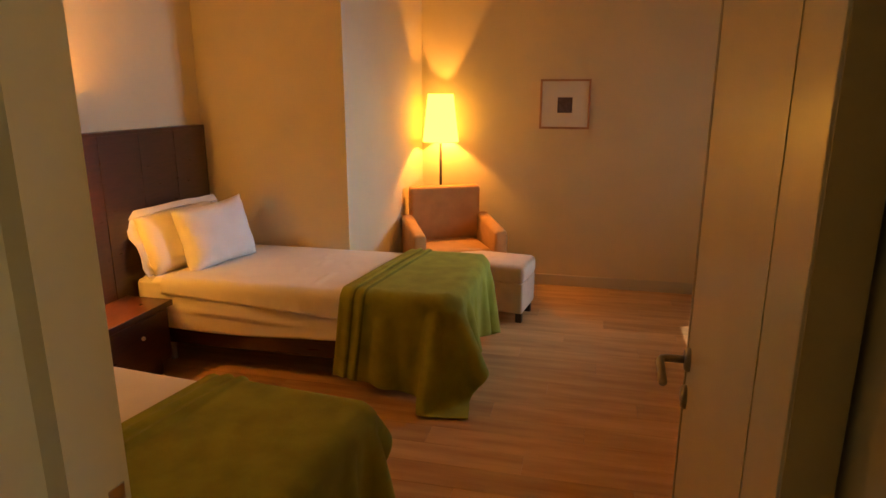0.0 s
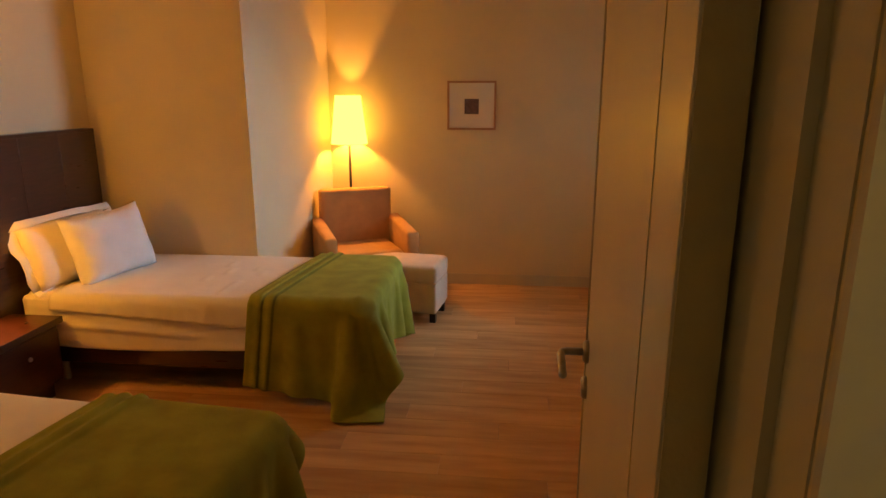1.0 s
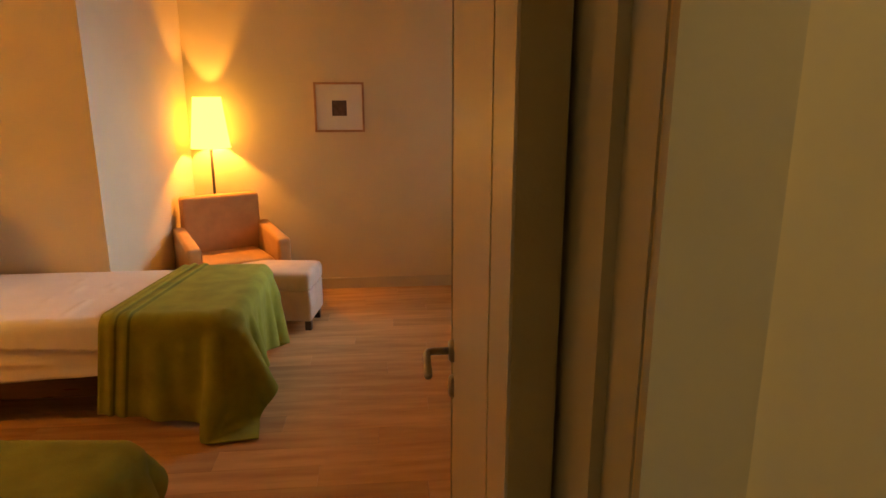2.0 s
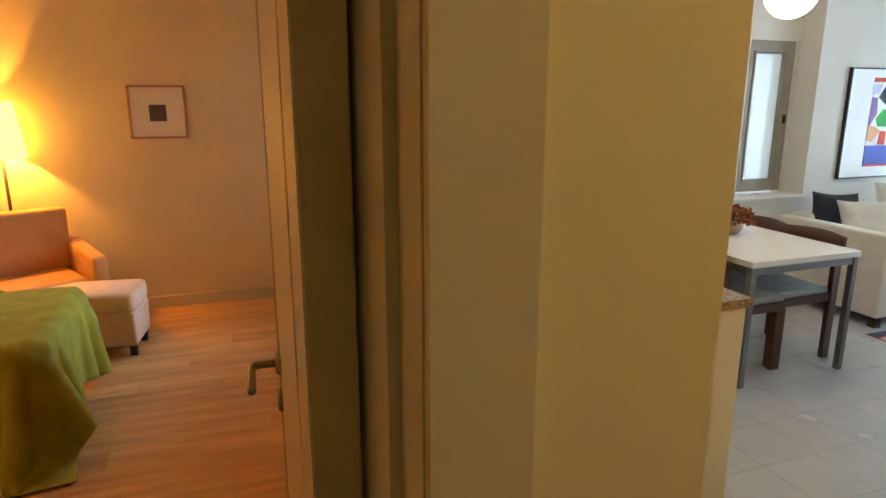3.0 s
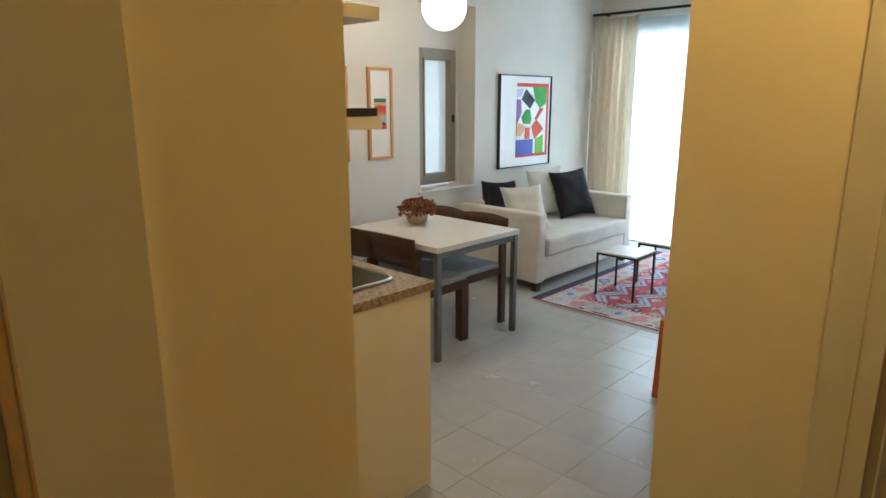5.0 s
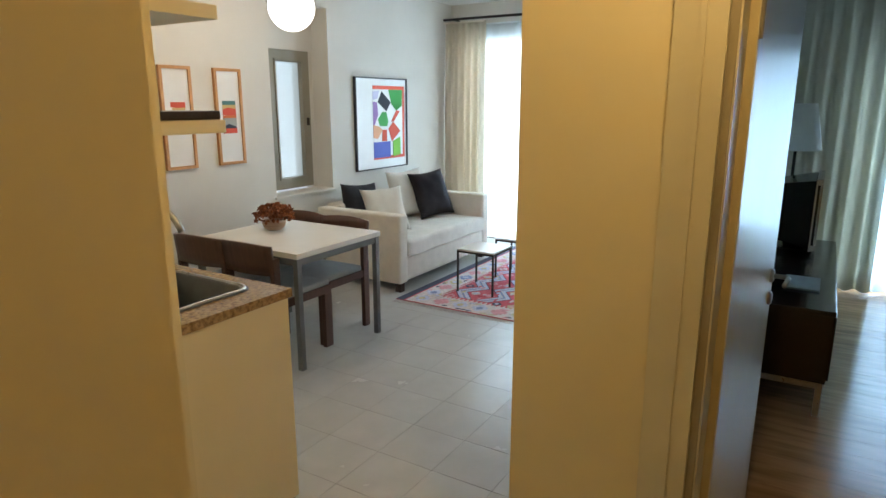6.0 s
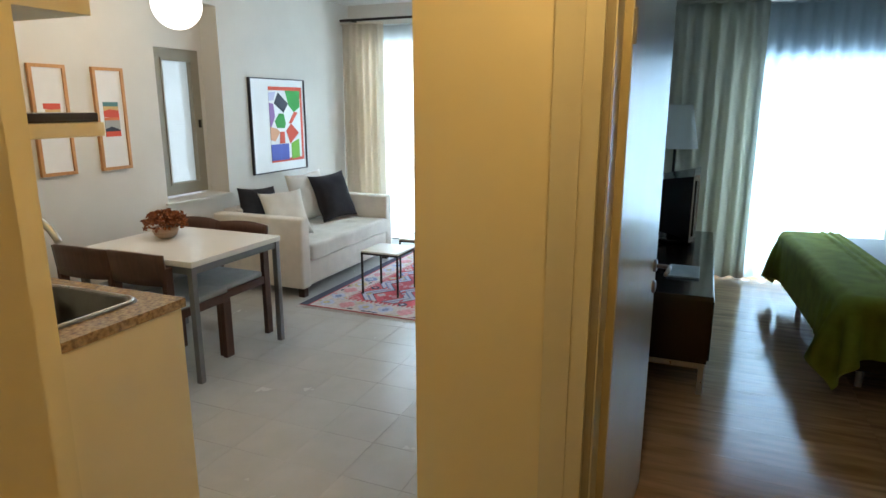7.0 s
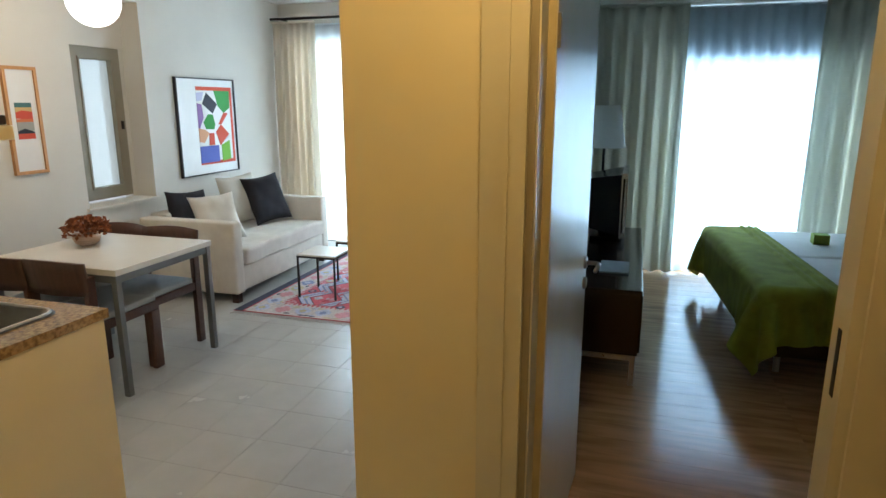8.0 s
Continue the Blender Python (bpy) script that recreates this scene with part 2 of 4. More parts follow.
def turned(profile, sides=32):
    """A body of revolution about z from (radius, height) rows."""
    bm = bmesh.new()
    rings = [[bm.verts.new((r * math.cos(a), r * math.sin(a), z)) for a in (2 * math.pi * j / sides for j in range(sides))] for r, z in profile]
    for a, b in zip(rings, rings[1:]):
        for j in range(sides):
            bm.faces.new((a[j], a[(j + 1) % sides], b[(j + 1) % sides], b[j]))
    return bm


def sheet(nu, nv, place):
    """A grid of nu x nv cells laid by place(u, v)."""
    bm = bmesh.new()
    g = [[bm.verts.new(place(i / nu, j / nv)) for j in range(nv + 1)] for i in range(nu + 1)]
    for i in range(nu):
        for j in range(nv):
            bm.faces.new((g[i][j], g[i + 1][j], g[i + 1][j + 1], g[i][j + 1]))
    return bm


def mesh_of(name, bm, mat, smooth=False):
    me = bpy.data.meshes.new(name)
    bm.to_mesh(me)
    bm.free()
    for m in (mat if isinstance(mat, (list, tuple)) else [mat]):
        me.materials.append(m)
    if smooth:
        me.polygons.foreach_set("use_smooth", [True] * len(me.polygons))
    return me


def part(name, bm, mat, parent, label="", smooth=False):
    ob = new(name, mesh_of(name, bm, mat, smooth))
    ob.parent = parent
    return tagged(ob, label)


def thing(name, place, label, category, group="", turn=0):
    ob = new(name)
    ob.empty_display_size = 0.1
    ob.matrix_basis = pose(*place, 0, 0, turn)
    return tagged(ob, label, category, group)


def structure(name, bm, mat, label, smooth=False, category="structure"):
    return tagged(new(name, mesh_of(name, bm, mat, smooth)), label, category, kind="structure")


def thick(ob, t):
    md = ob.modifiers.new("thickness", "SOLIDIFY")
    md.thickness = t
    return ob


# ---- the shell ----
H = 2.72
LINTEL = 2.06
structure("wall_bedroom_west", box(-2.93, -2.78, 0.60, 5.33, 0, H), WALL, "cream painted bedroom wall behind the headboard", category="wall")
bm = bmesh.new()
ring = [(-2.78, 3.90), (-1.705, 3.90), (-1.53, 5.18), (-2.78, 5.18)]
lo, hi = [bm.verts.new((x, y, 0)) for x, y in ring], [bm.verts.new((x, y, H)) for x, y in ring]
bm.faces.new(lo[::-1]), bm.faces.new(hi)
for k in range(4):
    bm.faces.new((lo[k], lo[(k + 1) % 4], hi[(k + 1) % 4], hi[k]))
structure("wall_pier", bm, WALL, "cream painted pier standing out into the bedroom", category="wall")
structure("wall_bedroom_north", box(-2.93, 1.20, 5.18, 5.33, 0, H), WALL, "cream painted bedroom wall with one framed print", category="wall")
structure("wall_bedroom_east", boxes((1.08, 1.20, 1.62, 4.22, 0, H), (1.08, 1.20, 4.72, 5.18, 0, H), (1.08, 1.20, 4.22, 4.72, 0, 0.8), (1.08, 1.20, 4.22, 4.72, 2.15, H)), WALL, "cream painted wall with a window opening", category="wall")
structure("wall_passage", boxes((0.30, 0.424, 0.60, 1.50, 0, H), (0.30, 1.20, 1.50, 1.62, 0, H)), WALL, "cream painted passage wall", category="wall")
structure("wall_hall_north", boxes((-2.93, -0.75, 0.398, 0.60, 0, H), (0.16, 0.424, 0.398, 0.60, 0, H), (-0.75, 0.16, 0.398, 0.60, LINTEL, H)), WALL, "cream painted hall wall with a bedroom doorway", category="wall")
structure("wall_hall_east", boxes((1.74, 1.88, 0.165, 0.67, 0, H), (1.74, 1.88, -2.60, -0.68, 0, H), (1.74, 1.88, -0.68, 0.165, LINTEL, H)), WALL, "cream painted hall wall with a bedroom doorway", category="wall")
structure("wall_hall_west", box(-3.08, -2.93, -2.60, 0.60, 0, H), WALL, "cream painted hall end wall", category="wall")
structure("wall_hall_south", box(-3.08, 1.88, -2.75, -2.60, 0, H), WALL, "cream painted hall back wall", category="wall")
structure("wall_living_south", box(1.88, 7.0, 0.47, 0.67, 0, H), WHITE_WALL, "white painted wall between living room and bedroom", category="wall")
structure("wall_living_north", boxes((1.20, 3.92, 3.91, 4.20, 0, H), (4.645, 7.0, 3.91, 4.20, 0, H), (3.92, 4.645, 3.91, 4.20, 0, 0.80), (3.92, 4.645, 3.91, 4.20, 2.43, H), (3.92, 4.645, 4.10, 4.20, 2.06, 2.43)), WHITE_WALL, "white living room wall with a deep window recess", category="wall")
structure("wall_living_east", boxes((6.85, 7.0, 3.55, 3.91, 0, H), (6.85, 7.0, 0.67, 1.25, 0, H), (6.85, 7.0, 1.25, 3.55, 2.32, H)), WHITE_WALL, "white wall with a wide balcony doorway", category="wall")
structure("wall_far_bedroom_east", boxes((6.60, 6.75, -0.42, 0.47, 0, H), (6.60, 6.75, -3.4, -1.95, 0, H), (6.60, 6.75, -1.95, -0.42, 2.34, H)), WHITE_WALL, "pale bedroom wall with a tall window", category="wall")
structure("wall_far_bedroom_south", box(1.88, 6.75, -3.55, -3.40, 0, H), WHITE_WALL, "pale bedroom wall behind the bed head", category="wall")
structure("wall_far_bedroom_west", box(1.74, 1.88, -3.55, -2.75, 0, H), WHITE_WALL, "pale bedroom wall", category="wall")
structure("ceiling_bedroom", box(-2.93, 1.20, 0.60, 5.33, H, H + 0.1), CEILING, "white painted bedroom ceiling", category="ceiling")
structure("ceiling_hall", boxes((-3.08, 1.88, -2.75, 0.60, H, H + 0.1)), CEILING, "white painted hall ceiling", category="ceiling")
structure("ceiling_living", boxes((1.20, 7.0, 0.67, 4.20, H, H + 0.1), (0.412, 1.88, 0.60, 1.50, H, H + 0.1)), CEILING, "white painted living room ceiling", category="ceiling")
structure("ceiling_far_bedroom", box(1.88, 6.75, -3.55, 0.67, H, H + 0.1), CEILING, "white painted bedroom ceiling", category="ceiling")
structure("baseboard_north", box(-1.53, 1.08, 5.166, 5.18, 0, 0.092, 0.003), TRIM, "low painted baseboard", category="baseboard")
structure("baseboard_far_bedroom", box(1.88, 6.6, 0.456, 0.47, 0, 0.09, 0.003), TRIM, "low painted baseboard", category="baseboard")
structure("baseboard_living", boxes((1.80, 3.92, 3.897, 3.91, 0, 0.09), (3.92, 6.85, 3.897, 3.91, 0, 0.09)), WHITE_WALL, "low white baseboard", category="baseboard")
floor_bedroom = structure("floor_bedroom", box(-2.93, 1.20, 0.50, 5.33, -0.12, -0.012), SUBFLOOR, "oak laminate floor of warm brown boards", category="floor")
floor_far = structure("floor_far_bedroom", box(1.80, 6.75, -3.55, 0.67, -0.12, -0.012), SUBFLOOR, "brown wood laminate floor", category="floor")
floor_living = structure("floor_living", boxes((0.412, 7.0, 0.50, 4.20, -0.12, -0.002), (-3.08, 1.80, -2.75, 0.50, -0.12, -0.002)), GROUT, "pale grey stone tiled floor", category="floor")
structure("ground", box(-60, 60, -60, 60, -0.6, -0.5), GROUT, "plain pale ground outside", category="ground")


# ---- doors ----
def flipped(bm, side):
    """Mirrors a body in y where side is -1."""
    if side < 0:
        bmesh.ops.transform(bm, matrix=Matrix.Diagonal((1, -1, 1, 1)), verts=bm.verts)
        bmesh.ops.reverse_faces(bm, faces=bm.faces[:])
    return bm


def lever(parent, x, z, side):
    """A lever handle on a rose with a key rose below, standing out along -y and pointing to -x."""
    h = part("door_handle", flipped(tube([(x, 0, z), (x, -0.045, z), (x - 0.006, -0.056, z), (x - 0.02, -0.06, z), (x - 0.125, -0.06, z)], 0.0085), side), HANDLE, parent, "brushed steel lever handle", True)
    for name, dz in (("rose", 0), ("key_rose", -0.085)):
        r = turned([(0.0, 0.011), (0.020, 0.011), (0.025, 0.007), (0.026, 0.0)], 24)
        bmesh.ops.transform(r, matrix=pose(x, 0, z + dz, 90), verts=r.verts)
        part(name, flipped(r, side), HANDLE, h, "", True)


def door_leaf(name, place, turn, label, side=1, width=0.78, grip=0.99, groove=0.0, deep=0.042):
    """An open leaf: hinge edge at the origin, the leaf along +x, its outer face at y 0 looking to -y (side 1) or +y (side -1)."""
    d = thing(name, place, label, "door", turn=turn)
    tagged(d, kind="structure")
    leaf = part("leaf", flipped(box(0, width, 0, deep, 0.008, 2.03, 0.003), side), DOOR_PAINT, d)
    part("edge_lipping", flipped(boxes((width - 0.001, width + 0.004, 0.004, deep - 0.004, 0.012, 2.026)), side), BROWN_WOOD, d, "dark edge strip")
    part("lock_plate", flipped(box(width + 0.0035, width + 0.006, 0.010, 0.032, 0.90, 1.10, 0.001), side), STEEL, d)
    lever(leaf, width - 0.055, grip, side)
    # browner strip over the hinge edge stands in for its shade
    part("hinge_edge_shade", flipped(boxes((-0.0035, 0.0005, 0.003, deep - 0.003, 0.012, 2.026)), side), HINGE_SHADE, d, "brown hinge edge strip with shade put into its colour")
    if groove:
        part("groove", flipped(boxes((groove, groove + 0.0025, -0.0012, 0.001, 0.02, 2.02)), side), TRIM, d, "thin vertical joint")
        part("closing_edge", flipped(boxes((width - 0.022, width - 0.0012, -0.0016, 0.001, 0.012, 2.026)), side), SEAL, d, "dark strip along the closing edge")
    for z in (0.25, 1.80):
        part("hinge", flipped(tube([(-0.006, -0.006, z - 0.045), (-0.006, -0.006, z + 0.045)], 0.006, 10), side), STEEL, d)
    return d


f1 = tagged(thing("door_frame_1", (0, 0, 0), "cream painted door lining and moulded architrave", "door frame"), kind="structure")
part("lining", boxes((0.147, 0.166, 0.464, 0.60, 0, LINTEL), (0.158, 0.166, 0.405, 0.464, 0, LINTEL)), TRIM, f1)
part("lining", boxes((-0.75, -0.690, 0.505, 0.60, 0, LINTEL), (-0.75, -0.722, 0.405, 0.505, 0, LINTEL)), TRIM, f1)
part("head", boxes((-0.690, 0.147, 0.505, 0.60, LINTEL - 0.02, LINTEL), (-0.722, 0.158, 0.405, 0.505, LINTEL - 0.008, LINTEL)), TRIM, f1)
part("architrave", boxes((0.1585, 0.243, 0.388, 0.398, 0, LINTEL + 0.07)), TRIM, f1)
part("architrave", boxes((-0.815, -0.736, 0.388, 0.398, 0, LINTEL + 0.07)), TRIM, f1)
part("strike_plate", box(-0.6915, -0.6885, 0.562, 0.59, 0.89, 1.09, 0.0008), STEEL, f1, "worn steel strike plate")
f2 = tagged(thing("door_frame_2", (0, 0, 0), "cream painted door lining and moulded architrave", "door frame"), kind="structure")
part("lining", boxes((1.755, 1.88, 0.125, 0.165, 0, LINTEL)), TRIM, f2)
part("lining", boxes((1.755, 1.88, -0.68, -0.640, 0, LINTEL)), TRIM, f2)
part("head", boxes((1.755, 1.88, -0.640, 0.125, LINTEL - 0.035, LINTEL)), TRIM, f2)
part("architrave", boxes((1.725, 1.74, 0.150, 0.272, 0, LINTEL + 0.07), (1.717, 1.725, 0.196, 0.212, 0, LINTEL + 0.06)), TRIM, f2)
part("architrave", boxes((1.725, 1.74, -0.77, -0.665, 0, LINTEL + 0.07)), TRIM, f2)
part("seal", boxes((1.748, 1.755, 0.130, 0.150, 0, LINTEL - 0.03)), SEAL, f2, "grey rubber seal in the rebate")
part("strike_plate", box(1.80, 1.825, -0.642, -0.638, 0.88, 1.06), DARK_METAL, f2, "dark strike plate")

# the near bedroom's leaf stands open towards +y, the far one's towards +x
door_leaf("door_1", (0.092, 0.556, 0), 87.6, "cream painted bedroom door standing wide open", -1, grip=1.05, groove=0.14, deep=0.050)
door_leaf("door_2", (1.884, 0.100, 0), -4.2, "pale satin bedroom door standing wide open")


# ---- windows and curtains ----
def window_unit(name, place, turn, w, z0, z1, label, mullions=(), mat=WHITE_WALL, t=0.05):
    """A framed window along +x from 0 to w, with panes between mullions."""
    o = tagged(thing(name, place, label, "window", turn=turn), kind="structure")
    part("window_frame", boxes((0, w, 0, 0.06, z0, z0 + t), (0, w, 0, 0.06, z1 - t, z1), (0, t, 0, 0.06, z0 + t, z1 - t), (w - t, w, 0, 0.06, z0 + t, z1 - t)), mat, o)
    cuts = [t, *mullions, w - t]
    for a, c in zip(cuts, cuts[1:]):
        p = part("pane", box(a, c, 0.026, 0.032, z0 + t, z1 - t), GLASS, o)
        p.visible_shadow = False
    for x in mullions:
        part("mullion", box(x - 0.025, x + 0.025, -0.004, 0.058, z0 + t, z1 - t), mat, o)
    return o


def curtain(name, x, y0, y1, z0, z1, mat, label, folds, depth, seed, t=0.004):
    """A gathered cloth in the plane x, from y0 to y1."""
    rnd = random.Random(seed)
    ph = [rnd.uniform(0, 6.28) for _ in range(6)]

    def lay(u, v):
        y = y0 + (y1 - y0) * u
        spread = 1 + 0.04 * (1 - v)
        w = math.sin(2 * math.pi * folds * u + ph[0] + 0.5 * math.sin(5 * u + ph[1])) + 0.10 * math.sin(2 * math.pi * folds * 2.3 * u + ph[2] + 0.6 * v) * (1 - v)
        return (x + depth * w * (0.55 + 0.45 * (1 - v)) + 0.012 * math.sin(3 * v + ph[3]), (y0 + y1) / 2 + (y - (y0 + y1) / 2) * spread, z0 + (z1 - z0) * v)

    c = thing(name, (0, 0, 0), label, "curtain")
    thick(part("cloth", sheet(folds * 18, 14, lay), mat, c, "", True), t)
    part("heading_tape", boxes((x - depth * 0.6, x + depth * 0.6, y0, y1, z1 - 0.012, z1 + 0.004)), mat, c)
    return c


window_unit("window_1", (4.085, 4.115, 0), 0, 0.515, 0.835, 2.06, "narrow grey-green framed casement window with a drawn blind", (), WINDOW_PAINT, 0.10)
w = bpy.data.objects["window_1"]
part("window_sill", box(-0.19, 0.575, -0.235, 0.0, 0.795, 0.818, 0.004), WHITE_WALL, w, "white marble sill")
part("catch", box(0.462, 0.478, -0.022, 0.0, 1.40, 1.47, 0.003), DARK_METAL, w, "dark window catch")
part("casement_bead", boxes((0.085, 0.10, -0.010, 0.0, 0.92, 1.98), (0.415, 0.43, -0.010, 0.0, 0.92, 1.98), (0.10, 0.415, -0.010, 0.0, 0.92, 0.935), (0.10, 0.415, -0.010, 0.0, 1.965, 1.98)), WINDOW_PAINT, w)
blind = boxes(*[(0.105, 0.41, 0.036, 0.038, 0.936 + 0.0195 * k, 0.9545 + 0.0195 * k) for k in range(53)])
part("blind", blind, BLIND, w, "white slatted blind behind the glass")
structure("wall_window_cheek", boxes((3.92, 4.085, 4.115, 4.20, 0.80, 2.06), (4.60, 4.645, 4.115, 4.20, 0.80, 2.06)), WHITE_WALL, "white wall beside the narrow window", category="wall")
window_unit("window_2", (6.93, 1.25, 0), 90, 2.30, 0.0, 2.32, "wide white framed glazed balcony doors", (0.78, 1.55), WHITE_WALL, 0.06)
window_unit("window_3", (6.69, -1.95, 0), 90, 1.53, 0.0, 2.34, "tall white framed bedroom window", (0.76,), WHITE_WALL, 0.06)
window_unit("window_4", (1.15, 4.22, 0), 90, 0.50, 0.80, 2.15, "white framed bedroom side window", (), WHITE_WALL, 0.05)
structure("threshold_balcony", box(6.80, 6.86, 1.25, 3.55, 0.0, 0.025, 0.004), DARK_METAL, "dark metal balcony threshold", category="threshold")
curtain("curtain", 6.66, 3.36, 3.89, 0.03, 2.50, CURTAIN, "cream curtain gathered beside the balcony door", 6, 0.035, 3)
curtain("sheer_curtain", 6.76, 1.3, 3.46, 0.02, 2.48, SHEER, "white sheer curtain before the balcony door", 14, 0.014, 5, 0.001)
curtain("curtain", 6.36, -0.50, 0.40, 0.03, 2.47, GREY_CURTAIN, "pale grey curtain gathered beside the bedroom window", 7, 0.05, 7)
curtain("curtain", 6.36, -2.75, -1.575, 0.03, 2.47, GREY_CURTAIN, "pale grey curtain gathered beside the bedroom window", 8, 0.05, 9)
curtain("sheer_curtain", 6.46, -1.82, -0.48, 0.02, 2.45, SHEER, "white sheer curtain before the bedroom window", 11, 0.024, 11, 0.001)
rod = thing("curtain_rod", (0, 0, 0), "dark metal curtain rod on the living room wall", "curtain rod")
part("rail", tube([(6.66, 1.0, 2.535), (6.66, 3.90, 2.535)], 0.014), DARK_METAL, rod, "", True)
for y in (1.1, 2.3, 3.80):
    part("bracket", boxes((6.655, 6.85, y - 0.01, y + 0.01, 2.528, 2.542)), DARK_METAL, rod)
structure("curtain_pelmet", box(6.27, 6.60, -2.9, 0.455, 2.48, 2.56, 0.004), WHITE_WALL, "pale boxed curtain rail below the ceiling", category="pelmet")
structure("blind_box", box(6.498, 6.512, -1.94, -0.43, 1.98, 2.46, 0.002), ROLLER, "half-lowered pale roller blind", category="blind")
structure("backdrop", boxes((9.0, 9.05, -6, 8, -0.4, 5)), OUTSIDE, "overexposed daylight outside the windows", category="backdrop")
structure("backdrop_side", boxes((2.6, 4.9, 5.6, 5.65, 0.0, 3.2)), OUTSIDE, "overexposed daylight outside the narrow window", category="backdrop")


# ---- soft things ----
def pillow_body(w, h, d, pinch=0.10, seed=1):
    """A stuffed pillow standing in the xz plane, centred on its lower edge."""
    rnd = random.Random(seed)
    bm = bmesh.new()
    n = 18
    sides = {}
    off = Vector((rnd.random() * 9, rnd.random() * 9, 3))
    for sgn in (-1, 1):
        for i in range(n + 1):
            for j in range(n + 1):
                u, v = 2 * i / n - 1, 2 * j / n - 1
                rim = abs(u) == 1 or abs(v) == 1
                if rim and sgn == 1:
                    sides[sgn, i, j] = sides[-1, i, j]
                    continue
                px = u * w / 2 * (1 - pinch * (1 - v * v) * abs(u))
                pz = v * h / 2 * (1 - pinch * (1 - u * u) * abs(v))
                fat = ((1 - u ** 4) * (1 - v ** 4)) ** 0.55 if not rim else 0
                wob = 0.014 * noise.noise(Vector((u * 2.2, v * 2.2, sgn)) + off) * (0 if rim else 1)
                sides[sgn, i, j] = bm.verts.new((px, sgn * d / 2 * fat + wob, pz + h / 2))
        for i in range(n):
            for j in range(n):
                q = (sides[sgn, i, j], sides[sgn, i + 1, j], sides[sgn, i + 1, j + 1], sides[sgn, i, j + 1])
                bm.faces.new(q if sgn == -1 else q[::-1])
    return bm


def pillow(name, place, rot, size, mat, label, category="pillow", flange=0.0, seed=1, group=""):
    o = tagged(new(name, mesh_of(name, pillow_body(*size, pinch=0.015 if flange else 0.10, seed=seed), mat, True)), label, category, group)
    o.matrix_basis = pose(*place, *rot)
    if flange:
        w, h, d = size
        bm = bmesh.new()
        a, c = flange, 0.006
        for x0, x1, z0, z1 in ((-w / 2 - a, w / 2 + a, -a, 0.012), (-w / 2 - a, w / 2 + a, h - 0.012, h + a), (-w / 2 - a, -w / 2 + 0.02, 0.012, h - 0.012), (w / 2 - 0.02, w / 2 + a, 0.012, h - 0.012)):
            add_box(bm, x0, x1, -c / 2, c / 2, z0, z1)
        bmesh.ops.subdivide_edges(bm, edges=bm.edges[:], cuts=5, use_grid_fill=True)
        for v in bm.verts:
            v.co.y += 0.020 * math.sin(v.co.x * 22 + seed) + 0.014 * math.sin(v.co.z * 31)
            v.co += 0.016 * noise.noise_vector(v.co * 9 + Vector((seed, 0, 0)))
        part("flange", bm, mat, o, "flat stitched border", True)
    return o


